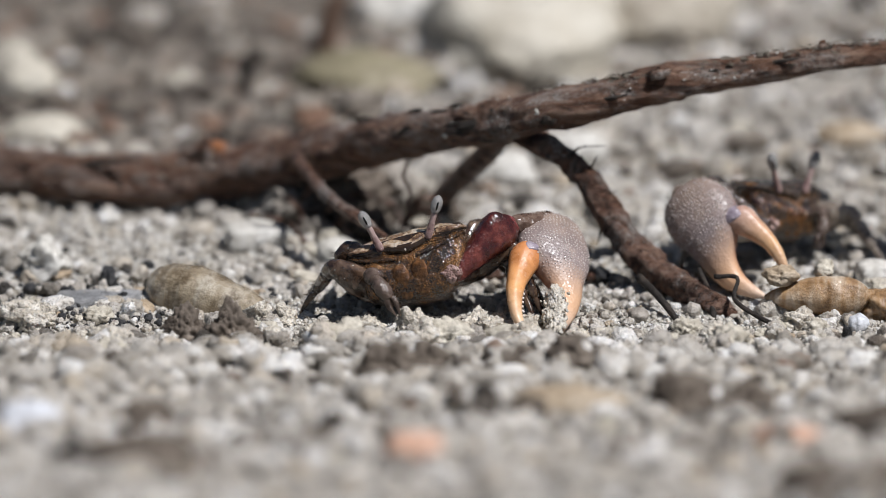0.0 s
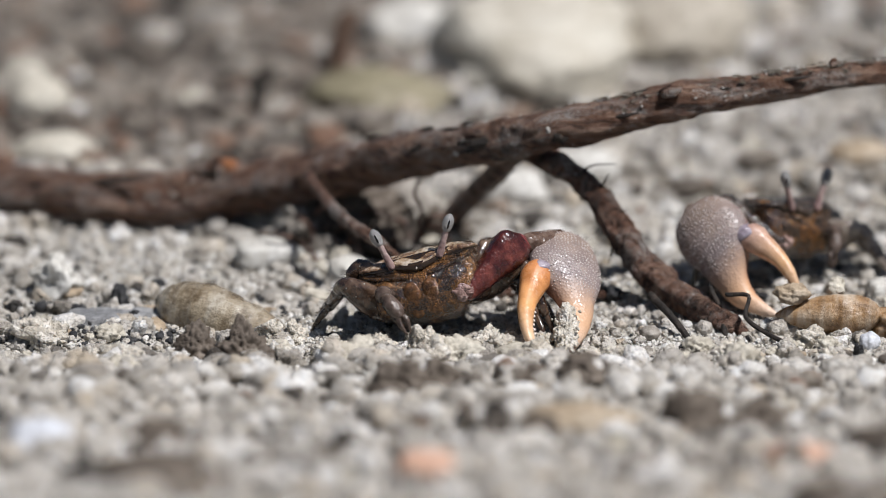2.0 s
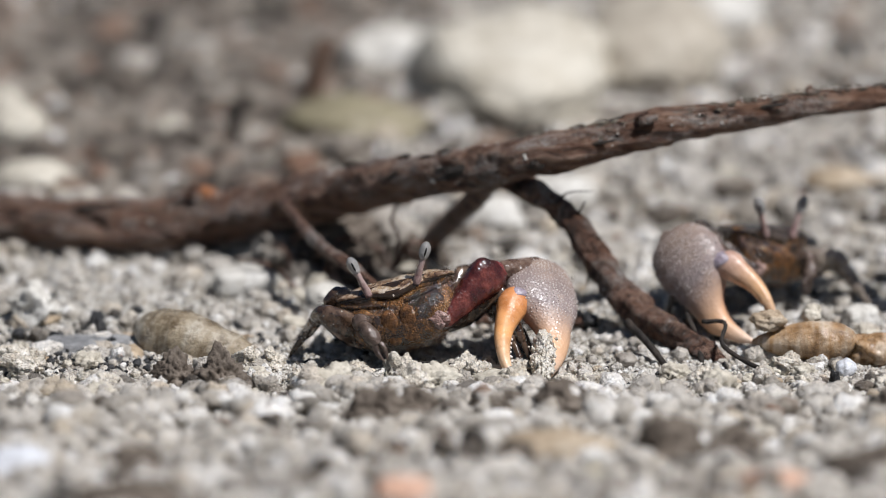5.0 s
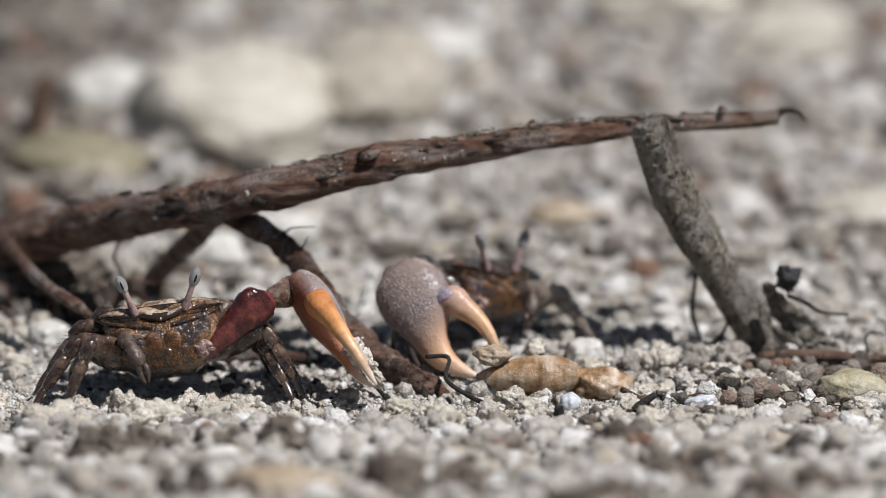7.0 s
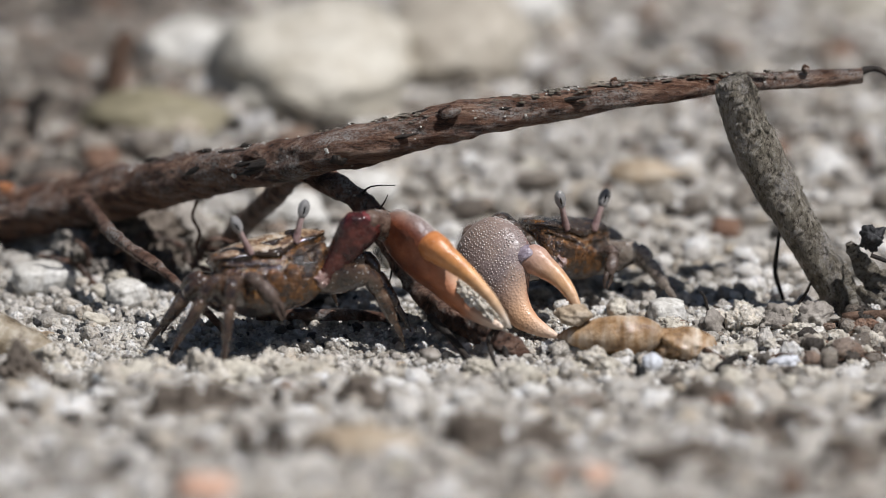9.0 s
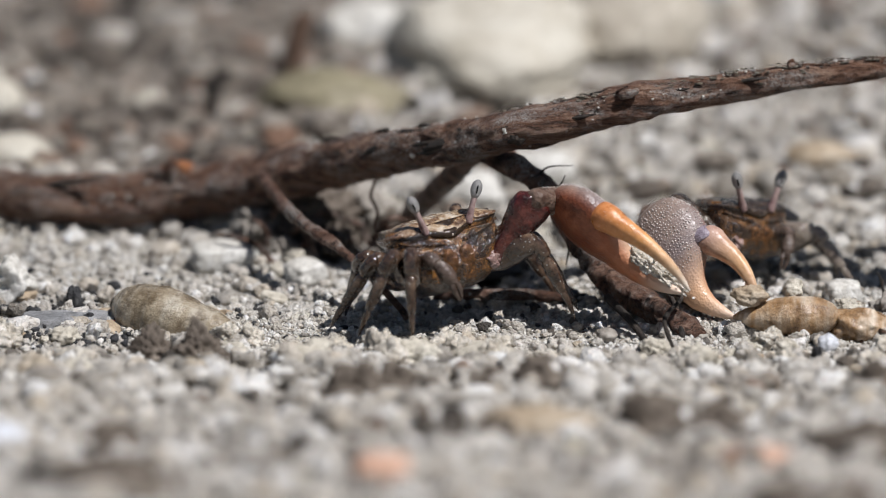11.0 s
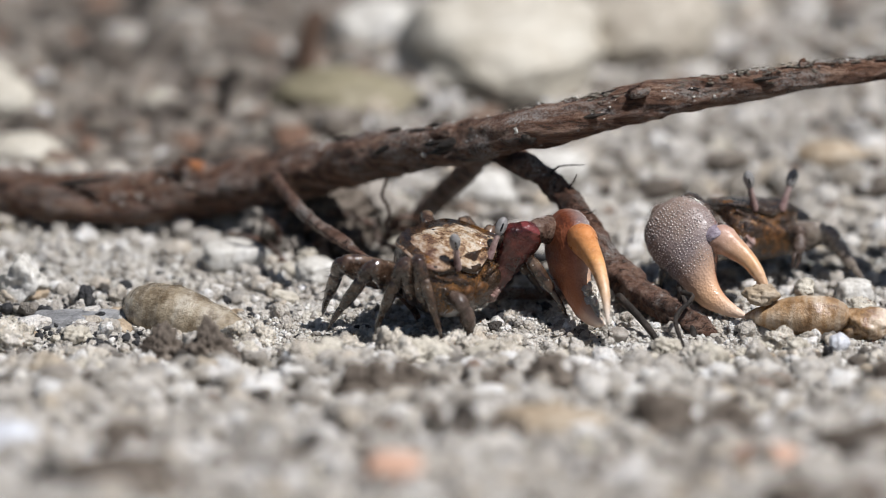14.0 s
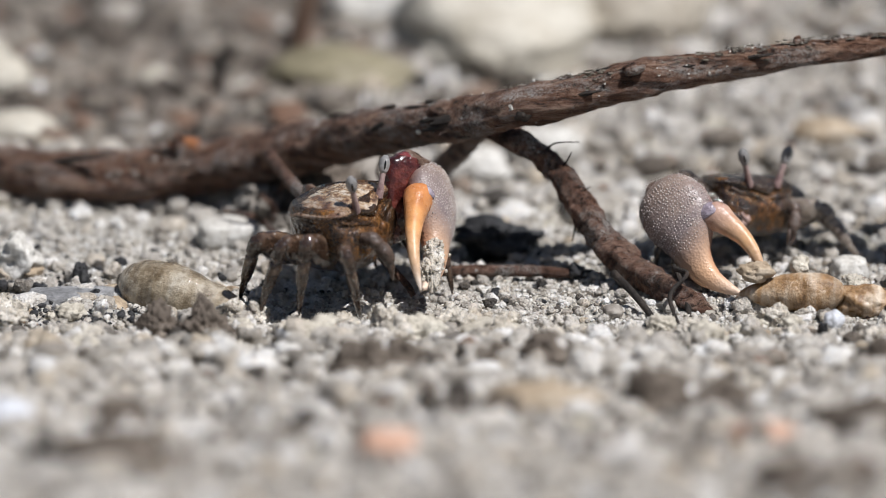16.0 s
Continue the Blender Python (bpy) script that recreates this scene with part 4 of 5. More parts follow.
def build_crab(label, flip, lump, k):
    """flip 1: the big claw on the +x side; -1: on the -x side."""
    crab = tagged(empty("fiddler_crab"), label, "crab", "fiddler crabs on the sand")
    p = {"crab": crab, "flip": flip, "k": k}
    small = Matrix.Diagonal((k, k, k, 1))
    child("body", BODY_ME, crab, "wet olive-brown underbody with orange specks", small)
    child("carapace", carapace_mesh(M_CARA if flip > 0 else M_CARA_SHADED), crab, "cream carapace mottled with brown" if flip > 0 else "wet brown carapace, darkened for the stick's shadow", small)
    bm = tube(bmesh.new(), [(-9.8, -4.6, 10.9, 0.2), (-7.4, -5.2, 10.6, 0.45), (-3.8, -5.2, 10.4, 0.55), (0, -6.1, 9.7, 0.8), (3.8, -5.2, 10.4, 0.55), (7.4, -5.2, 10.6, 0.45), (9.8, -4.6, 10.9, 0.2)], 14, 6, 0.15, 2.0)
    part("brow", bm, M_BROW, crab, "glossy black brow under the eyes").matrix_basis = small
    for s in (-1, 1):
        bm = loft(bmesh.new(), finer([(-3.2, 0, 0, 0.5, 0.4), (-2.4, 0, 0, 1.2, 0.8), (0, 0, 0.1, 1.6, 1.0), (2.2, 0, 0.1, 1.3, 0.9), (3.0, 0, 0, 0.5, 0.5)], 4), 18, 0.8, 0.2)
        child("mouthpart", mesh_of("mouthpart", bm, M_MOUTH), crab, "tawny wet mouth plate", small @ aim((s * 1.6, -6.5, 4.4), (s * 0.05, -0.1, 1), (0, -1, 0)))
        bm = loft(bmesh.new(), finer([(-3.0, 0, 0, 0.6, 0.3), (-1.4, 0, 0, 1.7, 0.7), (1.4, 0, 0, 1.9, 0.7), (3.0, 0, 0, 0.6, 0.3)], 4), 16, 1.0, 0.15)
        child("cheek", mesh_of("cheek", bm, M_BODY), crab, "", small @ aim((s * 5.4, -6.7, 6.2), (s * 0.9, 0.15, 0.5), (0, -1, 0)))
        ridge = [(s * 1.8, -6.9, 8.3, 0.3), (s * 4.0, -6.5, 8.6, 0.42), (s * 7.0, -5.9, 9.2, 0.4), (s * 9.6, -5.0, 10.1, 0.25)]
        part("orbit_ridge", tube(bmesh.new(), ridge, 10, 9, 0.2, 3.0, 4, ring=0.22), M_BODY, crab, "beaded wet ridge below the eye socket").matrix_basis = small
    bm = bmesh.new()
    for i, at in enumerate(((7.0, -6.7, 4.4), (6.1, -7.0, 3.7), (7.4, -6.4, 3.4), (6.6, -6.8, 2.9))):
        rock(bm, (1.9, 1.4, 1.5), i, 4, 0.6, (flip * at[0], at[1], at[2]))
    part("arm_joint", bm, M_JOINT, crab, "pale pink folds at the root of the big arm").matrix_basis = small
    p["stalks"] = []
    for s in (-1, 1):
        stalk = child("eyestalk", STALK_ME, crab, "slender pale eyestalk")
        eye = child("eye", EYE_ME, stalk, "grey oval eye with a dark slit")
        child("pupil", PUPIL_ME, stalk, "black slit of the eye")
        p["stalks"].append((s, stalk))
    hand_me = palm_mesh(flip)
    p["arm"] = child("arm", ARM_ME if flip > 0 else ARM_DARK_ME, crab, "dark maroon upper arm of the big claw")
    p["wrist"] = child("wrist", WRIST_ME, crab, "reddish-brown wrist of the big claw")
    p["palm"] = child("palm", hand_me, crab, "granular lilac hand with pale orange fixed finger")
    if flip > 0:
        p["palm"].scale = (CLAW, CLAW, CLAW)
    side = flip
    tagged(child("granulation", granule_mesh(PALM_ROWS[flip], side, -0.4, 13.0, 0.54, 0.37, 4), p["palm"], "pale round grains on the hand"), kind="stuff")
    tagged(child("granulation", granule_mesh(CARPUS_ROWS, side, -2.6, 5.0, 0.58, 0.30, 5), p["wrist"], "pale round grains on the wrist"), kind="stuff")
    hx, hz, _ = HINGE[flip]
    bm = loft(bmesh.new(), finer([(-1.8, 0, 0, 1.6, 1.7), (-0.9, 0, 0, 2.2, 2.3), (-0.1, 0, 0, 2.3, 2.5), (0.6, 0, 0.2, 2.1, 2.3)], 4), 24, 0.9, 0.05)
    fit = 0.86 if flip > 0 else 0.94
    child("hinge_collar", mesh_of("hinge_collar", bm, M_COLLAR), p["palm"], "smooth lilac membrane at the finger's root", pose((hx - 0.1) * MM, flip * 0.5 * MM, (hz - 0.3) * MM, 0, 12, 0) @ Matrix.Diagonal((fit, fit, fit, 1)))
    p["finger"] = child("finger", dactyl_mesh(M_DACTYL if flip > 0 else M_DACTYL_PALE, HINGE[flip][2]), p["palm"], "curved orange movable finger with white tip")
    child("teeth", teeth_mesh(HINGE[flip][2]), p["palm"]).parent = p["finger"]
    if lump:
        bm = bmesh.new()
        rng = random.Random(8)
        rock(bm, (8.6, 2.9, 3.1), 5, 5, 0.5, (20.2, 1.0, -1.5), crumb=0.3)
        rock(bm, (4.4, 2.6, 2.6), 8, 4, 0.5, (16.4, 0.9, -1.0), crumb=0.3)
        for i in range(70):
            s = rng.uniform(0.3, 0.7)
            rock(bm, (s, s, s), i, 1, 0.5, (19.8 + rng.gauss(0, 2.3), 1.5 + rng.gauss(0, 0.6), -1.4 + rng.gauss(0, 0.9)))
        child("sand_lump", mesh_of("sand_lump", bm, M_LUMP), p["palm"], "grey sand stuck between the fingers")
    base = small @ pose(-flip * 5.0 * MM, -6.2 * MM, 2.2 * MM) @ Matrix.Diagonal((flip, 1, 1, 1))
    for nm, me in MINOR_MES:
        child(nm, me, crab, "pinkish-brown piece of the small claw", base)
    p["legs"] = []
    thigh_me, shin_me, toe_me = LEG_MES[flip]
    for s in (-1, 1):
        for i in range(4):
            thigh = child("thigh", thigh_me, crab, "dark mottled upper leg")
            shin = child("shin", shin_me, crab, "grey-brown banded lower leg")
            child("toe", toe_me, shin, "pointed toe of the leg")
            tagged(child("bristles", BRISTLE_ME, shin, "short dark hairs of the leg"), kind="stuff")
            thigh.scale = shin.scale = (k, 1.06, 1.06) if k < 1 else (1, 1, 1)
            p["legs"].append((s, i, thigh, shin))
    return p


CLAW = 1.06
FOOT = ((19.0, -13.0), (24.0, -6.0), (23.5, 3.0), (18.0, 11.0))
FOOT_TURNED = ((6.5, -9.5), (12.0, 1.5), (15.5, 8.5), (9.0, 16.0))
HIP = ((6.6, -3.2), (7.0, -0.6), (6.8, 2.2), (6.0, 5.0))


def feet_of(x, y, turn, spread_by, flip):
    """Where the eight feet stand when the crab stands at x, y with that turn."""
    out = {}
    r = Matrix.Rotation(radians(turn), 3, "Z")
    for s in (-1, 1):
        for i, (fx, fy) in enumerate(FOOT):
            if s != flip and flip > 0:
                far_x, far_y = FOOT_TURNED[i]
                part_way = max(0.0, min(1.0, (turn - 14) / 28))
                fx, fy = fx + (far_x - fx) * part_way, fy + (far_y - fy) * part_way
                low = max(0.0, min(1.0, (0.97 - spread_by) / 0.09)) * (1 - part_way)
                fx, fy = fx + (4.5 if i == 0 else 1.0) * low, fy + (20.0 if i == 0 else 7.0) * low
            if s == flip:
                back = max(0.0, min(1.0, (38 - turn) / 24))
                fx, fy = (fx + 3.0 * back, fy + 9.0 * back - 3.0 * (1 - back)) if i == 0 else (fx, fy + 4.0 * back)
            q = r @ Vector((s * fx, fy, 0)) * spread_by
            out[s, i] = Vector((x + q.x, y + q.y, height(x + q.x, y + q.y) + 0.6))
    return out


def between(keys, t):
    """Values of rows (t, ...) at t, easing from row to row."""
    if t <= keys[0][0]:
        return np.array(keys[0][1:], float)
    for a, b in zip(keys, keys[1:]):
        if t <= b[0]:
            s = (t - a[0]) / (b[0] - a[0])
            s = s * s * (3 - 2 * s) * 0.6 + s * 0.4
            return np.array(a[1:], float) * (1 - s) + np.array(b[1:], float) * s
    return np.array(keys[-1][1:], float)


def crab_rows(p, times, body, elbow, wrist, tip, side, stance, size=1.0):
    """Rows for walk() of the crab and of each part that moves on it."""
    rows = {}
    flip = p["flip"]

    def put(ob, t, m):
        rows.setdefault(ob, []).append((t, m))

    for t in times:
        b = between(body, t)
        m = pose(b[0] * MM, b[1] * MM, b[2] * MM, b[3], b[4], b[5])
        inv = m.inverted()
        turn = Matrix.Rotation(radians(b[5]), 3, "Z")
        put(p["crab"], t, m)

        def world(x, y, z):
            return m @ (Vector((x, y, z)) * MM * p["k"]) / MM

        for s, stalk in p["stalks"]:
            way = turn @ Vector((s * 0.38, -0.05, 1)) * 0.55 + (m.to_3x3() @ Vector((s * 0.38, -0.05, 1))) * 0.45
            put(stalk, t, inv @ aim(world(s * 4.4, -5.5, 11.2), way, Vector((0.1, -1, 0))))
        e, w, q, d = (Vector(between(k, t)[:3]) for k in (elbow, wrist, tip, side))
        gape = between(side, t)[3]
        shoulder = world(flip * 7.4, -5.4, 3.4)
        put(p["arm"], t, inv @ aim(shoulder, e - shoulder, (-flip, -0.3, 0.6)))
        way = (q - w).normalized()
        palm = aim((0, 0, 0), way, d)
        start = q - palm.to_3x3() @ Vector((25, 0, -0.8)) * size
        palm.translation = start * MM
        put(p["palm"], t, inv @ palm)
        ell = shoulder + (e - shoulder).normalized() * 13.3
        put(p["wrist"], t, inv @ aim((ell + start) / 2, start - ell, (0, -0.4, 1)))
        hx, hz, k = HINGE[flip]
        put(p["finger"], t, pose(hx * MM, 0, hz * MM, 0, 10 - gape, 0))
        a = [k for k in stance if k[0] <= t] or [stance[0]]
        c = [k for k in stance if k[0] > t] or [a[-1]]
        a, c = a[-1], c[0]
        fa, fc = feet_of(*a[1:5], flip), feet_of(*c[1:5], flip)
        s01 = 0 if a is c else (t - a[0]) / (c[0] - a[0])
        for s, i, thigh, shin in p["legs"]:
            k = min(1, max(0, s01 * 1.6 - 0.2 * ((i + (s > 0)) % 4)))
            foot = fa[s, i].lerp(fc[s, i], k) + Vector((0, 0, 2.5 * math.sin(math.pi * k) * min(1, (fa[s, i] - fc[s, i]).length / 4)))
            hip = world(s * HIP[i][0], HIP[i][1], 3.2)
            line = foot - hip
            long, low = THIGH * p["k"], SHIN * p["k"]
            dist = min(line.length, long + low - 0.6)
            line.normalize()
            cosa = (long ** 2 + dist ** 2 - low ** 2) / (2 * long * dist)
            cosa = max(-1, min(1, cosa))
            bend = turn @ Vector((s * min(1.3, max(0.0, (1 - a[4]) * 9)), -5.0 * max(0.0, 0.97 - a[4]) if i == 0 else 0, 0.9)) if s != flip else turn @ (Vector((0.5, -0.6, 0.4)) if i == 0 and b[5] > 8 and flip > 0 else Vector((0, 0.9 if i == 0 else 0.3, 0.8)))
            if s != flip and flip > 0 and b[5] > 20:
                bend = Vector((-0.1, -0.5, 0.7))
            up = (bend - line * line.dot(bend)).normalized()
            knee = hip + (line * cosa + up * math.sqrt(1 - cosa * cosa)) * long
            put(thigh, t, inv @ aim(hip, knee - hip, (0, 0, 1)))
            put(shin, t, inv @ aim(knee, foot - knee, line + Vector((0, 0, 0.5))))
    return rows


walker = build_crab("wet brown fiddler crab with one big orange claw", 1, True, 1.0)
sitter = build_crab("dark fiddler crab holding a granular lilac claw before it", -1, False, 0.82)


# ---- shells ----
def shell_material(name, dark, mid, light):
    n = Nodes(name, 0.4, 0.5)
    band = n.mix(0.45, n.noise(170, 6, 0.7), n.noise(700, 3, 0.5, True, (1, 0.12, 0.12)))
    c = n.ramp(band, (0.30, dark), (0.48, mid), (0.66, light))
    dirt = n.ramp(n.noise(330, 7, 0.75), (0.36, (0.30, 0.25, 0.20)), (0.54, (1, 1, 1)))
    n.colour(n.mix(0.8, c, dirt, "MULTIPLY"))
    wet(n, 0.12, 0.45, 300, coat=0.4)
    n.bump(n.noise(400, 6, 0.7), 0.0008, 0.6).bump(n.noise(1300, 3), 0.0003, 0.6)
    return n.mat


M_SHELL_A = shell_material("tawny_shell", (0.11, 0.052, 0.02), (0.38, 0.23, 0.11), (0.64, 0.54, 0.42))
M_SHELL_B = shell_material("sandy_shell", (0.13, 0.085, 0.038), (0.33, 0.27, 0.185), (0.48, 0.43, 0.345))


def snail(name, label, profile, material, m, turns=4.5, seed=0, depth=0.06):
    """A spired snail shell with a sunken spiral seam; profile rows (x, radius), its point along +x."""
    bm = bmesh.new()
    sides, rings = 32, []
    rows = smooth_line(profile, 8)
    length = profile[-1][0]
    for x, r in rows:
        loop = []
        for k in range(sides):
            a = 2 * math.pi * k / sides
            f = (max(0.0, x / length) ** 0.75 * turns - a / (2 * math.pi)) % 1.0
            q = r * (1 - depth * math.exp(-((f - 0.5) / 0.13) ** 2)) * (1 + 0.05 * noise.noise(Vector((x * 0.5, math.cos(a) * 1.5, math.sin(a) * 1.5 + seed))) + 0.02 * noise.noise(Vector((x * 1.3, math.cos(a) * 3.5, math.sin(a) * 3.5 + seed))))
            loop.append(bm.verts.new(Vector((x, q * math.cos(a), q * math.sin(a))) * MM))
        rings.append(loop)
    for a, b in zip(rings, rings[1:]):
        for k in range(sides):
            bm.faces.new((a[k], a[(k + 1) % sides], b[(k + 1) % sides], b[k]))
    bm.faces.new(list(reversed(rings[0])))
    bm.faces.new(rings[-1])
    ob = new(name, mesh_of(name, bm, material))
    ob.matrix_basis = m
    return tagged(ob, label, "shell")


snail("snail_shell", "tawny and cream snail shell lying on the sand", [(0, 0.3), (1.2, 1.1), (4.0, 2.2), (8.0, 3.2), (12.0, 3.6), (15.0, 3.1), (17.0, 2.0), (18.0, 0.7)],
      M_SHELL_A, pose(54.4 * MM, 4 * MM, 2.1 * MM, 20, -2, -5), 2.2, 0, 0.05)
snail("snail_shell", "sandy brown snail shell half buried in the sand", [(0, 1.0), (1.2, 2.8), (4, 4.6), (9, 5.4), (15, 4.8), (21, 3.4), (27, 0.7)],
      M_SHELL_B, pose(-50 * MM, 13 * MM, 1.8 * MM, 60, 7, -30), 2.2, 3, 0.03)


# ---- smaller stones near the crabs ----
def build_near_stones():
    stone("stone", "small white angular stone with grey foot", 73.5, 20, (6.5, 5, 5.2), M_WHITE, 41, 0.3, 0.5, 0.15, 20)
    stone("pebble", "small round grey pebble", 65, 25, (3.4, 3.4, 3.4), M_GREY, 42, 0.12, sink=0.1, category="pebble")
    stone("stone", "tan sand-crusted stone at the snail shell's point", 75.6, 3.0, (10.5, 7, 6.2), M_SHELL_A, 43, 0.45, 0.2, 0.25)
    for x, y, z, size, lab, m in ((57.5, 3.6, 5.9, (5.6, 4, 3.6), "tan crumb of sand lying on the snail shell", M_TAN), (64.5, 7.5, 6.0, (3.2, 3.2, 3.4), "small round pebble behind the snail shell", M_CREAM)):
        bm = rock(bmesh.new(), size, x, 4, 0.45, crumb=0.15)
        ob = new("pebble", mesh_of("pebble", bm, m))
        ob.matrix_basis = pose(x * MM, y * MM, z * MM)
        tagged(ob, lab, "pebble")
    stone("stone", "low stone crusted with yellow lichen", 118, 2, (13, 9, 6), M_YELLOW, 53, 0.4, sink=0.3)
    stone("stone", "flat white stone slab on the sand", -32, 42, (11.5, 8, 4.6), M_WHITE, 44, 0.25, 0.5, 0.1, 8)
    stone("stone", "white crusty stone on dark sand", -68, 24, (8, 7, 7.5), M_WHITE, 45, 0.6, sink=0.15)
    stone("stone", "low cream stone with yellow stain sunk in sand", 12, -11, (15, 10, 5.5), M_CREAM, 46, 0.3, sink=0.44)
    for i, (x, y, s) in enumerate(((-5, -8, 5.6), (8, -9, 4.2), (-31, -2, 4.0), (-27, -2.5, 3.8), (-3.5, -11, 3.4), (15, -7, 3.6))):
        bm = rock(bmesh.new(), (s, s, s * 1.05), 300 + i, 4, 0.6, crumb=0.3)
        ob = new("sand_lump", mesh_of("sand_lump", bm, M_LUMP))
        ob.matrix_basis = pose(x * MM, y * MM, (height(x, y) + s * 0.35) * MM, 0, 0, 50 * i)
        tagged(ob, "pale crumbly lump of sand dug out by a crab", "sand lump", "sand lumps before the crab")
    rng = random.Random(31)
    made = 0
    while made < 90:
        x, y = rng.uniform(-74, 125), rng.uniform(-24, 16)
        if (-30 < x < 36 and -3 < y) or (36 < x < 80 and 0 < y < 12) or (-56 < x < -24 and y > -6):
            continue
        made += 1
        s = min(6.0, rng.lognormvariate(math.log(3.3), 0.3))
        bm = rock(bmesh.new(), (s * rng.uniform(0.9, 1.4), s, s * rng.uniform(0.7, 1.0)), 400 + made, 4, 0.6, crumb=0.28)
        ob = new("sand_lump", mesh_of("sand_lump", bm, M_LUMP if made % 3 else M_CREAM))
        ob.matrix_basis = pose(x * MM, y * MM, (height(x, y) + s * 0.22) * MM, 0, 0, rng.uniform(0, 360))
        tagged(ob, "pale glistening lump of damp sand grains", "sand lump", "sand lumps strewn over the flat")
    for k in range(16):
        x, y, s = rng.uniform(70, 100), rng.uniform(13, 23), rng.uniform(3.2, 5.0)
        bm = rock(bmesh.new(), (s * 1.2, s, s * 0.95), 600 + k, 4, 0.6, crumb=0.28)
        ob = new("sand_lump", mesh_of("sand_lump", bm, M_LUMP if k % 3 else M_GREY))
        ob.matrix_basis = pose(x * MM, y * MM, (height(x, y) + s * 0.25) * MM, 0, 0, 40 * k)
        tagged(ob, "pale glistening lump of damp sand grains", "sand lump", "sand lumps strewn over the flat")
    stone("stone", "pale angular stone under the small twig", -18, 33, (7, 6, 4.5), M_WHITE, 47, 0.3, 0.4, 0.2, 40)
    stone("stone", "pale stone under the stick", -8, 66, (14, 9, 7), M_CREAM, 48, 0.3, 0.3, 0.2)
    stone("stone", "white stone seen below the stick", 10, 74, (13, 9, 8), M_WHITE, 49, 0.25, 0.2, 0.2)
    stone("stone", "white stone beyond the side branch", 22, 84, (14, 9, 7.5), M_WHITE, 50, 0.25, 0.2, 0.2)
    stone("pebble", "grey glossy pebble on pellets", 33, -1, (3.6, 3.2, 2.8), M_GREY, 51, 0.2, sink=0.1, category="pebble")
    stone("stone", "flat bluish grey wet slab of stone", -59, 9, (15, 8, 3.4), M_SLATE, 54, 0.5, 0.4, 0.36, 10)
    stone("pebble", "striped black and white pebble", 70, -6, (3.4, 3, 3.4), M_BLUE, 52, 0.2, sink=0.1, category="pebble")
    for i, (x, y, a, b, c) in enumerate(((-57, 18, 2.6, 2.4, 4.2), (-61, 8, 4.0, 3, 2.4), (-64, 14, 3.0, 3, 2), (27, 20, 4.4, 3.0, 2.6), (-54, 9, 3, 2.6, 2), (68, -9, 1.4, 1.4, 2.4), (52, 22, 3, 2, 2))):
        stone("charcoal", "small black crumb of charcoal", x, y, (a, b, c), M_COAL, 60 + i, 0.7, 0.3, 0.1, 30 * i, "black crumbs", "charcoal")
    rng = random.Random(12)
    for i in range(26):
        x, y = rng.uniform(-72, 120), rng.uniform(-18, 40)
        if -22 < x < 42 and -4 < y < 32:
            continue
        s = rng.uniform(3.2, 5.4)
        stone("shell_chip", "pale flat chip of shell on sand", x, y, (s, s * 0.8, s * 0.38), rng.choice((M_WHITE, M_CREAM, M_TAN, M_BLUE)), 80 + i, 0.35, 0.5, 0.1,
              rng.uniform(0, 360), "scattered shell chips", "shell chip", (rng.uniform(-25, 25), rng.uniform(-25, 25)))
    # crumpled black lump on the sand, just behind the stick
    bm = rock(bmesh.new(), (12, 8, 5.5), 7, 4, 0.9)
    ob = new("dead_leaf", mesh_of("dead_leaf", bm, M_COAL))
    ob.matrix_basis = pose(13 * MM, 37 * MM, 1.2 * MM)
    tagged(ob, "crumpled black lump on the sand", "leaf")
    bm = rock(bmesh.new(), (5, 2.5, 2.4), 9, 3, 0.8)
    ob = new("leaf_scrap", mesh_of("leaf_scrap", bm, stone_material("orange_leaf", (0.12, 0.035, 0.012), (0.30, 0.11, 0.04), (0.42, 0.20, 0.09), 300)))
    ob.matrix_basis = pose(-40 * MM, 62 * MM, 10.6 * MM)
    tagged(ob, "rust-orange scrap of dead leaf on the stick", "leaf")


build_near_stones()


# ---- small wood: strips, twigs, rootlets ----
stick("bark_strip", "narrow brown strip of bark lying on sand", [(4, 21, 0.6, 0.9), (12, 20, 1.0, 1.0), (20, 19.5, 1.1, 1.0), (27, 19, 0.7, 0.7)], M_BRANCH, "bark", 10, 6)
stick("bark_strip", "thin fibre of dark bark on sand", [(7, 23, 0.4, 0.4), (16, 22.5, 0.9, 0.5), (30, 21, 0.5, 0.4)], M_TWIG, "bark", 8, 6)
stick("twig", "thin black twig flat on the sand", [(-2.4, -2.5, 0.6, 0.3), (2, -3.2, 0.5, 0.34), (5.2, -3.8, 0.3, 0.25)], M_TWIG, "twig", 8, 5)
stick("twig", "tiny black splinter on the sand", [(7.5, -4.5, 0.5, 0.22), (9.4, -5.2, 0.5, 0.2)], M_TWIG, "twig", 6, 4)
stick("twig", "brown twig lying on the sand beside the stub", [(103, 16, 1.2, 0.9), (110, 15, 2.0, 1.0), (118, 14, 1.9, 0.8), (126, 14, 1.6, 0.6), (131, 15, 3.0, 0.55), (136, 17, 6.0, 0.5)], M_ROOT, "twig", 10, 6, 0.25, 0.6)
stick("twig", "short brown twig lying across pellets", [(79, -2, 1.6, 0.5), (82, -6, 0.9, 0.6), (84.5, -9.5, 0.2, 0.4)], M_ROOT, "twig", 8, 5)
stick("twig", "short black charred twig on pellets", [(80.5, -9.5, 0.4, 0.6), (82.4, -8.5, 1.4, 0.7), (84.3, -7.5, 2.4, 0.5)], M_TWIG, "twig", 8, 5)
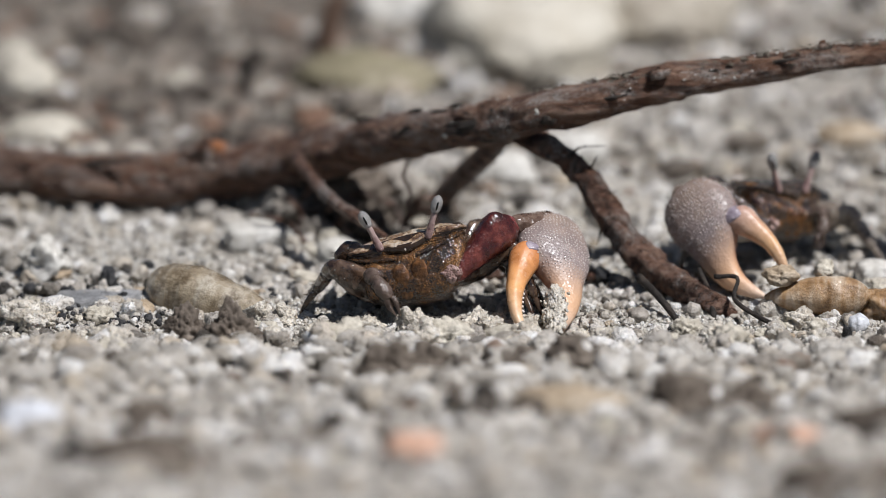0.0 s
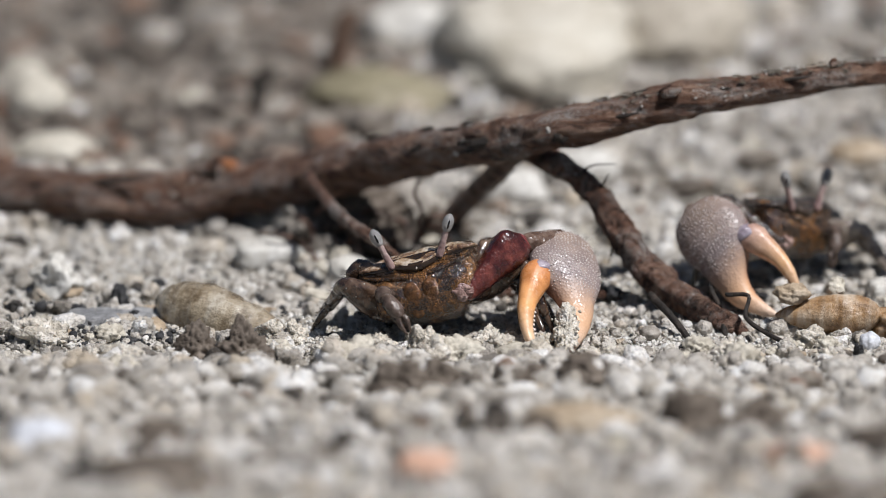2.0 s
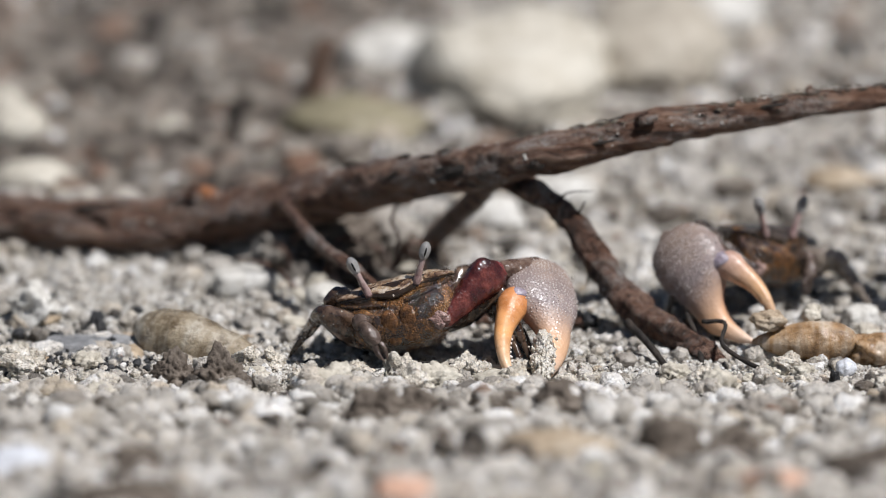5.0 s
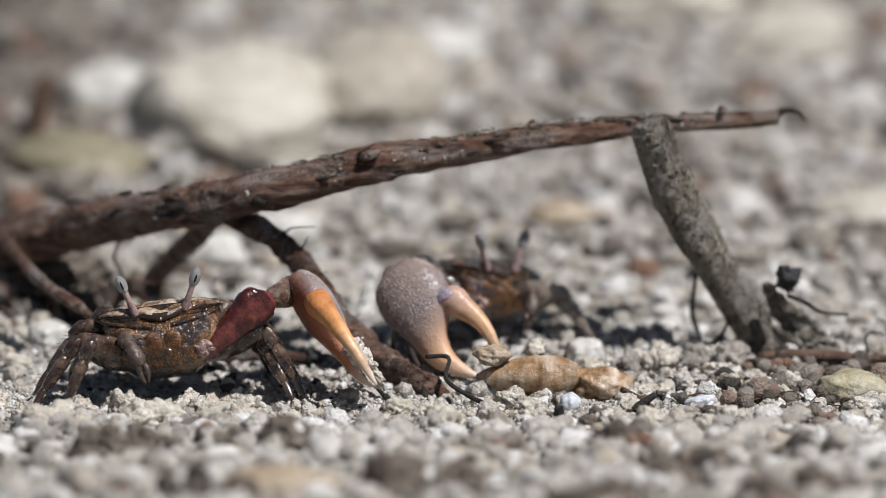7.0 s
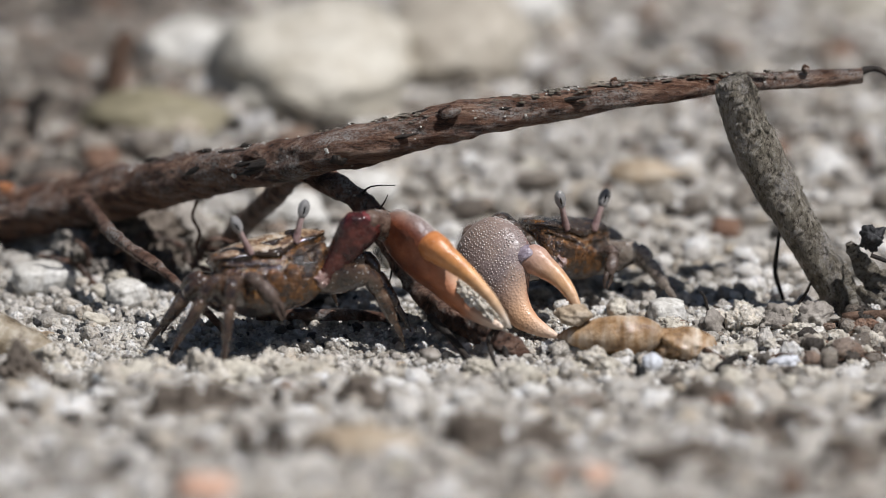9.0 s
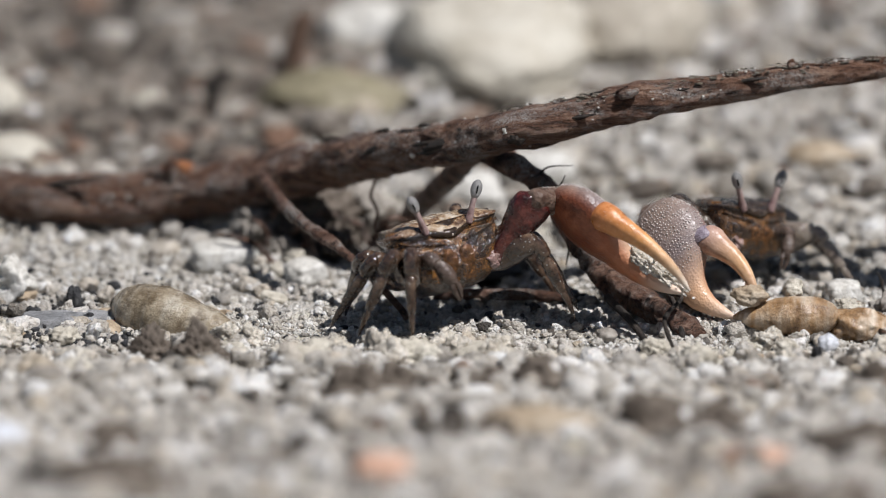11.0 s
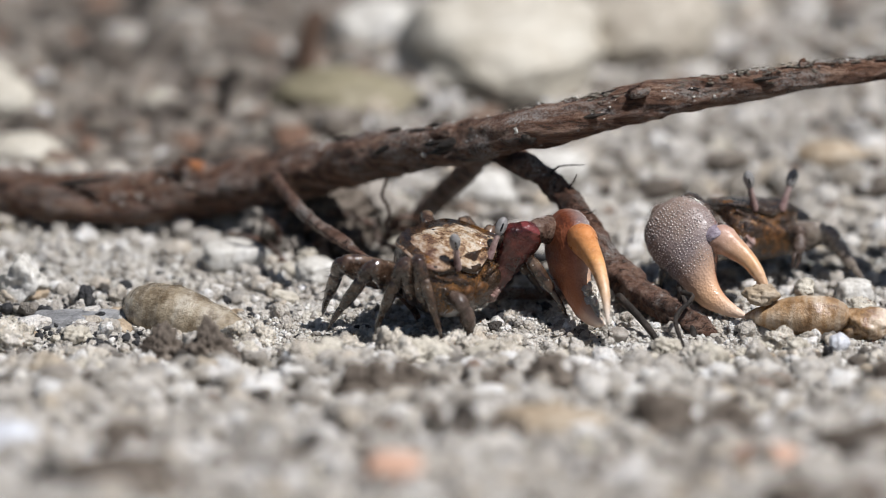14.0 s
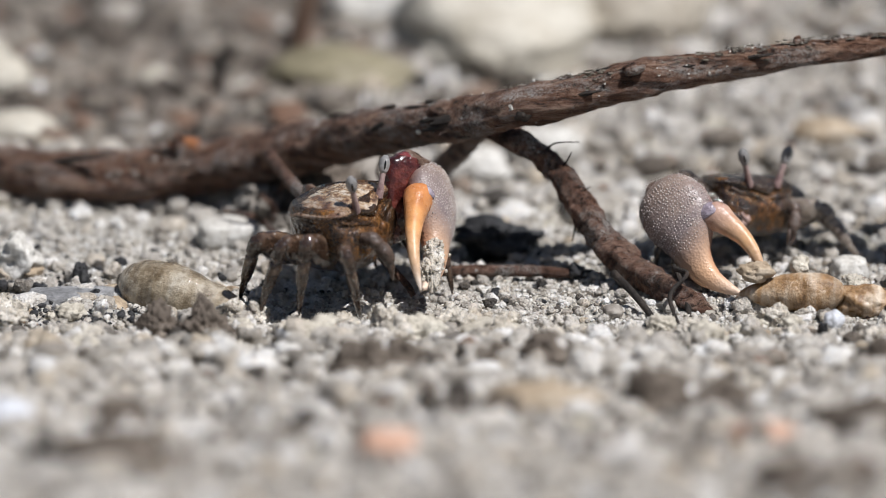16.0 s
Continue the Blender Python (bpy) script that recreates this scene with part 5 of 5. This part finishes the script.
stick("twig", "thin red-brown twig standing behind the stones", [(-21, 136, 3, 1.8), (-20.5, 137, 9, 1.9), (-18.5, 138, 16, 1.6)], M_ROOT, "twig", 8, 5)
stick("twig", "curled dark twig standing in the litter", [(-34, 112, 2, 1.1), (-35, 113, 6, 1.0), (-34.5, 113, 10, 1.0), (-32, 113, 12.5, 0.8)], M_TWIG, "twig", 8, 6)
rng_tangle = random.Random(15)
for i in range(13):
    x, y = rng_tangle.uniform(-26, 2), rng_tangle.uniform(40, 54)
    reach, top = rng_tangle.uniform(-11, 11), rng_tangle.uniform(2.5, 7)
    pts = [(x, y, height(x, y) - 0.4, 0.7), (x + reach * 0.3, y + 1, top * 0.55, 0.65), (x + reach * 0.6, y - 1.5, top, 0.5), (x + reach, y + 1, top * rng_tangle.uniform(0.5, 1.1), 0.3)]
    tagged(stick("root", "thin dark root tangled over the burrow", pts, M_BRANCH, "root", 8, 6, 0.3, 1.0), group="tangled roots under the stick")
rng_root = random.Random(5)
for i in range(34):
    x, y = rng_root.uniform(95, 126), rng_root.uniform(-5, 18)
    a = rng_root.uniform(0, 6.28)
    pts = [(x, y, height(x, y) + 0.3, 0.2)]
    for k in range(4):
        a += rng_root.uniform(-0.9, 0.9)
        p = pts[-1]
        q = (p[0] + 2.6 * math.cos(a), p[1] + 1.6 * math.sin(a))
        pts.append((*q, height(*q) + rng_root.uniform(0.6, 1.8), 0.18 - 0.03 * k))
    tagged(stick("rootlet", "thin rust-brown rootlet curling over the sand", pts, M_ROOT, "rootlet", 6, 4, 0.1), group="rootlets round the stub")
for i, pts in enumerate((((21.5, 27.5, 19.4, 0.25), (23.4, 26, 21.8, 0.16), (27.6, 25.5, 22.2, 0.08)), ((24, 26.4, 16.6, 0.25), (25.6, 25, 19.2, 0.15), (26.3, 24.6, 20.8, 0.08)),
                         ((26, 24, 14, 0.2), (28.2, 22.8, 14.4, 0.12), (29.5, 22.5, 15.2, 0.07)), ((27.5, 23.4, 11.8, 0.25), (27, 22.6, 8.6, 0.2), (26.4, 22, 5.5, 0.08)))):
    tagged(stick("fine_root", "hair-thin dark root on the side branch", pts, M_TWIG, "rootlet", 6, 4, 0.0), group="fine roots on the branch")
stick("fine_root", "curly dark rootlet hanging from the stick", [(-6, 40, 15.1, 0.24), (-6.8, 39.5, 12.4, 0.26), (-5.6, 39, 9.8, 0.26), (-6.2, 38.5, 7.4, 0.22), (-5.2, 37.5, 5.1, 0.14)], M_ROOT, "rootlet", 8, 6)



for pts, lab in ((((93.6, 30, 0, 0.35), (92.2, 30, 5, 0.4), (92.6, 30, 10, 0.3), (93.0, 30, 13.5, 0.12)), "thin dark twig standing beside the stub"),
                 (((95.0, 24, 0.2, 0.3), (96.8, 24, 2.6, 0.3), (97.8, 24, 4.6, 0.22), (98.6, 24, 6.4, 0.2), (99.8, 24, 6.0, 0.1)), "hooked black twig beside the stub"),
                 (((80.5, 24, 0.2, 0.3), (80.0, 24, 2.4, 0.28), (79.2, 24, 3.6, 0.12)), "short bent black twig in the sand"),
                 (((122, 22, 0, 0.25), (121.4, 22, 2.6, 0.2), (122.6, 22, 3.8, 0.16), (125, 22, 3.2, 0.1)), "wiry black twig curling from the sand"),
                 (((125.0, 22, 0.2, 0.22), (125.4, 22, 3.2, 0.18), (124.6, 22, 6.0, 0.08)), "hair-thin dark twig standing upright"),
                 (((108, 22, 10.5, 0.4), (111, 22, 9.2, 0.35), (114, 22, 7.4, 0.3), (118.5, 22, 7.0, 0.18)), "thin dark twig lying over torn bark")):
    stick("twig", lab, pts, M_TWIG, "twig", 7, 5)
bm = rock(bmesh.new(), (3.6, 2.4, 4.2), 17, 4, 0.8, crumb=0.3)
ob = new("charcoal", mesh_of("charcoal", bm, M_COAL))
ob.matrix_basis = pose(108 * MM, 23 * MM, 13.2 * MM, 0, 35, 0)
tagged(ob, "black charred knob on the torn bark of the stub", "charcoal")


# ---- bark details, parts of the stick and the stub ----
def wood_details():
    wood = bpy.data.objects["stick"]
    for x, y, z, a, b, c, nm, lab in ((17.8, 21.6, 28.2, 2.6, 1.2, 2.2, "knot", "black hollow knot"), (16.0, 21.8, 29.4, 1.0, 0.7, 1.3, "knot", "pale scar of the bark"),
                                      (36.6, 22.2, 36.2, 3.4, 2.2, 2.2, "knot", "knobbly knot on the stick"), (64.5, 28, 39.4, 1.4, 1.0, 1.8, "stub", "snapped side shoot"),
                                      (97.2, 35, 39.4, 1.2, 1.0, 1.5, "stub", "snapped side shoot"), (-41, 61.5, 9.5, 2.6, 3.0, 5.6, "knot", "dark swollen joint of the stick")):
        bm = rock(bmesh.new(), (a, b, c), x, 3, 0.6)
        child(nm, mesh_of(nm, bm, M_WHITE if "pale" in lab else M_TWIG if "black" in lab else M_STICK), wood, lab, pose(x * MM, y * MM, z * MM, 0, -14, 0))
    for x, y, z, l, h in ((-4, 35.0, 22.3, 9, 1.5), (5.5, 28.4, 25.0, 8, 1.3), (27.4, 22.0, 31.6, 8, 0.9), (44, 24.6, 35.6, 7, 0.8), (56, 26.2, 36.9, 9, 0.7), (-60, 59.4, 8.4, 14, 1.2)):
        bm = rock(bmesh.new(), (l, 0.8, h), x, 3, 0.5)
        child("bark_flake", mesh_of("bark_flake", bm, M_TWIG), wood, "dark lifted flake of bark", pose(x * MM, y * MM, z * MM, 10, -14, -18))
    bm = tube(bmesh.new(), [(106, 38, 37.8, 0.9), (108.4, 38, 38.6, 0.6), (110.4, 38, 38.2, 0.5), (112, 38, 36.6, 0.15)], 8, 5)
    part("curled_tip", bm, M_TWIG, wood, "curled dry tip of the stick")
    line = smooth_line([(-60, 63, 5, 4.2), (-35.5, 62.0, 6.7, 4.3), (-21.7, 53.0, 12.1, 4.3), (-8.1, 42.0, 18.8, 4.1), (6.4, 31.5, 24.4, 3.6), (30.4, 25.0, 31.8, 3.2), (64.1, 29.0, 37.1, 2.2), (95, 36, 37.6, 1.5)], 30)
    rng = random.Random(3)
    bm = bmesh.new()
    for i in range(640):
        c = line[min(len(line) - 1, int(abs(rng.gauss(0.25, 0.28)) * len(line)))]
        a = rng.uniform(-0.2, 2.3)
        s = rng.uniform(0.14, 0.42) * (2.6 if rng.random() < 0.05 else 1)
        rock(bm, (s * 1.3, s, s), i, 1, 0.4, (c[0] + rng.uniform(-0.6, 0.6), c[1] - math.cos(a) * c[3] * 0.99, c[2] + math.sin(a) * c[3] * 0.99))
    tagged(part("sand_grit", bm, M_WHITE, wood, "white sand grains stuck to the bark"), kind="stuff")
    for i in range(34):
        k = rng.randrange(12, len(line) - 30)
        a, n_long = rng.uniform(-0.35, 1.7), rng.randrange(5, 16)
        drift = rng.uniform(-0.012, 0.012)
        pts = []
        for m in range(0, n_long, 2):
            c, b = line[min(len(line) - 1, k + m)], a + drift * m
            w = rng.uniform(0.25, 0.5) * (0.4 if m in (0, n_long - 1) else 1) * c[3] / 3.5
            pts.append((c[0], c[1] - math.cos(b) * c[3] * 1.0, c[2] + math.sin(b) * c[3] * 1.0, w))
        part("bark_flake", tube(bmesh.new(), pts, 7, 3, 0.5, 2.0, i), (M_TWIG, M_STICK, M_STUMP)[i % 3 if pts[0][0] > 20 else i % 2], wood, "lifted strip of weathered bark")
    bm = bmesh.new()
    for i in range(220):
        c = line[int(rng.uniform(0.62, 0.995) * len(line))]
        a = rng.gauss(1.3, 0.5)
        s = rng.uniform(0.25, 0.7)
        rock(bm, (s * 2.0, s * 0.9, s * 0.6), i, 2, 0.6, (c[0] + rng.uniform(-1, 1), c[1] - math.cos(a) * c[3] * 0.97, c[2] + math.sin(a) * c[3] * 0.99))
    tagged(part("lichen_crusting", bm, M_STUMP, wood, "grey lichen along the stick's upper side"), kind="stuff")
    limb = bpy.data.objects["branch"]
    line = smooth_line([(18.9, 29, 20.3, 1.7), (23.7, 27, 16.9, 1.7), (27.1, 24, 12.8, 1.6), (30.9, 20, 8, 1.6), (35.6, 14, 4.3, 1.7), (41.3, 9, 1.9, 1.6), (47.9, 4, 0.2, 1.4)], 20)
    bm = bmesh.new()
    for i in range(90):
        c = line[rng.randrange(len(line))]
        a = rng.uniform(0.0, 2.6)
        s = rng.uniform(0.2, 0.45)
        rock(bm, (s * 1.3, s, s), i, 1, 0.4, (c[0] + rng.uniform(-0.6, 0.6), c[1] - math.cos(a) * c[3], c[2] + math.sin(a) * c[3]))
    tagged(part("sand_grit", bm, M_WHITE, limb, "white sand grains stuck to the bark"), kind="stuff")
    for x, y, z, s in ((23.0, 27.2, 17.6, 3.8), (29.6, 21.4, 9.4, 3.7), (42, 8.6, 1.8, 3.6)):
        bm = rock(bmesh.new(), (s, s * 0.9, s * 0.7), x, 3, 0.5, crumb=0.2)
        child("node", mesh_of("node", bm, M_BRANCH), limb, "swollen dark ring on the branch", pose(x * MM, y * MM, z * MM, 0, 45, 0))
    stub = bpy.data.objects["stump"]
    for i, (x, y, z, l, wd, rx, ry, rz) in enumerate(((107, 24, 7, 12, 2.6, 10, 62, 10), (109.5, 23, 6, 11, 2.2, -15, 50, -12), (111.5, 25, 4.5, 9, 2.4, 20, 38, 8), (104.5, 21, 5, 9, 1.8, -10, 75, 20),
                                                      (108, 21.4, 3, 8, 2.0, 5, 25, -20), (113, 22, 2.5, 8, 1.6, 0, 15, 10))):
        bm = loft(bmesh.new(), finer([(-l / 2, 0, 0, 0.3, wd * 0.3), (-l / 4, 0.3, 0, 0.35, wd * 0.5), (l / 4, 0, 0, 0.35, wd * 0.5), (l / 2, -0.5, 0, 0.2, wd * 0.15)], 5), 10, 1.0, 0.5)
        child("splinter", mesh_of("splinter", bm, M_STUMP), stub, "frayed strip of torn bark", pose(x * MM, y * MM, z * MM, rx, ry, rz))
    for x, y, z, s in ((88.0, 22.6, 30, 2.2), (90.4, 22.3, 24.5, 2.4), (95.5, 21.8, 15, 1.8), (85.0, 22.8, 37.5, 2.0)):
        bm = rock(bmesh.new(), (s * 1.1, 0.8, s * 1.5), x, 3, 0.7)
        child("lichen_crust", mesh_of("lichen_crust", bm, M_STUMP), stub, "rough grey-green crust", pose(x * MM, y * MM, z * MM, 0, 25, 0))


def rough_stub():
    """Small scabs of lichen over the stub, thickest at its upper end."""
    line = smooth_line([(84.6, 26, 39.6, 3.0), (85.2, 26, 37.4, 3.4), (87.2, 26, 31.5, 3.6), (90.2, 26, 24.8, 3.9), (92.6, 25.5, 20.6, 3.8), (95.6, 25, 15.2, 3.3), (99.2, 25, 9.2, 3.2)], 20)
    rng = random.Random(44)
    bm = bmesh.new()
    for i in range(260):
        c = line[int(min(0.999, abs(rng.gauss(0, 0.38))) * len(line))]
        a = rng.uniform(-1.2, 3.6)
        s = rng.uniform(0.4, 0.95)
        rock(bm, (s * 1.2, s, s * 1.5), i, 2, 0.6, (c[0] + math.sin(a) * c[3] * 0.95, c[1] - math.cos(a) * c[3] * 0.95, c[2] + rng.uniform(-0.8, 0.8)))
    tagged(part("lichen_crusting", bm, M_STUMP, bpy.data.objects["stump"], "rough grey scabs of lichen"), kind="stuff")


wood_details()
rough_stub()


# ---- the nearest pellets, one by one ----
def lay_pellets():
    shapes = []
    for i in range(12):
        bm = rock(bmesh.new(), (1000, 1000, 1000), 200 + i, 3, 0.6, crumb=0.22)
        shapes.append(mesh_of("pellet", bm, M_PEBBLE))
    rng = random.Random(9)
    for x, y, lift, s, flatness in NEAR_PELLETS:
        if -52 < x < -24 and -8 < y < 15:
            y -= 14
        ob = new("pellet", rng.choice(shapes))
        ob.parent = ground
        m = pose(x * MM, y * MM, (height(x, y) + lift) * MM, rng.uniform(0, 360), rng.uniform(0, 360), rng.uniform(0, 360))
        k = s * MM
        ob.matrix_basis = m @ Matrix.Diagonal((k * rng.uniform(0.8, 1.2), k * rng.uniform(0.8, 1.2), k * 0.85, 1))


lay_pellets()


# ---- what moves ----
def motions():
    times = sorted(set([0, 3, 5.5, 6] + [6 + 0.25 * i for i in range(13)] + [9.5, 10, 11, 12] + [12.5 + 0.25 * i for i in range(15)]))
    body = [(0, -3.1, 2, 1.2, -21, -16, -3), (6, -3.1, 2, 1, -21, -16, -3), (6.5, 0.9, 2, 2.7, -21, -11, -2), (7, 2.5, 2, 3.2, -21, -7, 0),
        (7.5, 5.1, 3, 4.2, -21, -6, 0), (8, 8.3, 6, 5, -20, -6, 16), (8.5, 7.2, 7, 6, -20, -6, 24), (10, 7.7, 7, 5.4, -20, -6, 27),
        (12.5, 3.2, 8, 6.4, -14, -2, 38), (13, 1.1, 8, 6.4, -5, 0, 46), (13.5, 1.8, 8, 4.3, 14, 2, 52), (14.5, 2.3, 8, 2.1, 18, 2, 50),
        (15, 1.7, 8, 1.9, 16, 2, 48), (15.5, -2.2, 8, 5.4, -3, 0, 54), (16, -12.3, 8, 6.1, -5, 0, 64)]
    elbow = [(0, 11.6, 5, 15.0), (6, 11.6, 5, 14.9), (6.5, 16.3, 3, 18.2), (7, 19.1, 3, 16.4), (7.5, 21.1, 3, 17.4), (8, 21.1, 5, 18.1),
        (8.5, 20.2, 6, 18.8), (10, 20.6, 7, 17.6), (12.5, 16.9, 9, 19.4), (13, 16.2, 9, 18.2), (13.5, 16.9, 9, 16.2), (14.5, 18.8, 9, 14.5),
        (15, 18, 9, 13.5), (15.5, 11.2, 13, 15.6), (16, -2.9, 15, 16.8)]
    wrist = [(0, 20.3, 12.5, 13.7), (6, 20.3, 12.5, 13.5), (6.5, 24.6, 8.6, 14.9), (7, 25.7, 10.9, 14.7), (7.5, 28.6, 11.9, 16.1),
        (8, 28.6, 4.8, 19.1), (8.5, 27.3, 10.9, 18.3), (10, 28.3, 14.2, 17.3), (12.5, 23.5, 5.2, 21.8), (13, 21.8, 15, 17.6),
        (13.5, 22.7, 19.0, 13.6), (14.5, 23.4, 20.6, 10.6), (15, 22.9, 20.6, 9.6), (15.5, 15.3, 19.8, 15.2), (16, 3.2, 20.8, 15.8)]
    tip = [(0, 17.4, -12.5, -0.3), (6, 17.4, -12.5, -0.4), (6.5, 21.6, -13, -0.1), (7, 37.1, -9, 4.8), (7.5, 40.2, -8, 6.4), (8, 53.6, 2, 12.5),
        (8.5, 45.2, 0, 4.7), (10, 45.1, 0, 5.4), (12.5, 46, 2, 11), (13, 38.1, 0, 6), (13.5, 30.2, -4, 3.1), (14.5, 30.7, -4, 3.3),
        (15, 30.4, -4, 2.5), (15.5, 20.3, -3, 4.3), (16, 1.1, -2, 4.8)]
    side = [(0, -0.8, -0.6, 0, 9), (6, -0.8, -0.6, 0, 9), (6.5, -0.65, -0.75, 0, 12), (7, 0.1, -0.95, 0.35, 6), (7.5, 0.1, -0.95, 0.35, 6),
        (8, 0.1, -0.3, 0.95, 14), (8.5, 0.36, -0.78, 0.46, 7), (10, 0.36, -0.78, 0.46, 7), (12.5, 0.25, -0.60, 0.74, 9), (13, 0.45, -0.78, 0.42, 8),
        (13.5, 0.36, -0.88, 0.25, 5), (14.5, 0.36, -0.88, 0.25, 5), (15, 0.36, -0.88, 0.25, 5), (15.5, 0.05, -0.98, 0.15, 5), (16, -0.3, -0.93, 0.1, 3)]
    stance = [(0, -3, 1, -3, 0.88), (6, -3, 1, -3, 0.88), (7, 2.4, 0, 0, 1), (7.5, 5, 1, 0, 1), (8, 7, 4, 14, 1), (10, 7, 5, 26, 1), (12.5, 2, 6, 36, 1), (13, 0, 6, 44, 1),
              (15, 1, 6, 50, 1), (15.5, -4, 6, 52, 1), (16, -14, 6, 62, 0.9)]
    for ob, rows in crab_rows(walker, times, body, elbow, wrist, tip, side, stance, CLAW).items():
        walk(ob, rows)
    calm = [0, 1, 2, 3, 5.5, 7, 9, 12.5, 14, 16]
    body = [(0, 55.7, 31.0, 3.6, -8, 14, 46), (2, 55.9, 31.0, 3.7, -8, 14, 48), (5.5, 55.6, 31.0, 3.6, -9, 15, 45), (9, 55.1, 31.0, 3.8, -8, 14, 44), (16, 55.1, 31.0, 3.8, -8, 14, 45)]
    still = ([(0, 43.6, 29.0, 13.0)], [(0, 38.5, 23.0, 15.5)], [(0, 54.9, 9.0, 0.4)], [(0, 0.75, -0.1, 0.6, 11)])
    for ob, rows in crab_rows(sitter, calm, body, *still, [(0, 58, 30, 30, 0.80)], 0.92).items():
        walk(ob, rows)
    away = pose(49.8 * MM, 4 * MM, 0)
    walk(rootlet, [(0, Matrix()), (7.6, Matrix()), (8.2, pose(-4.0 * MM, 0, 0) @ away @ pose(0, 0, 0, 0, 0, -38) @ away.inverted()),
                   (16, pose(-4.2 * MM, 0, 0) @ away @ pose(0, 0, 0, 0, 0, -38) @ away.inverted())])


motions()
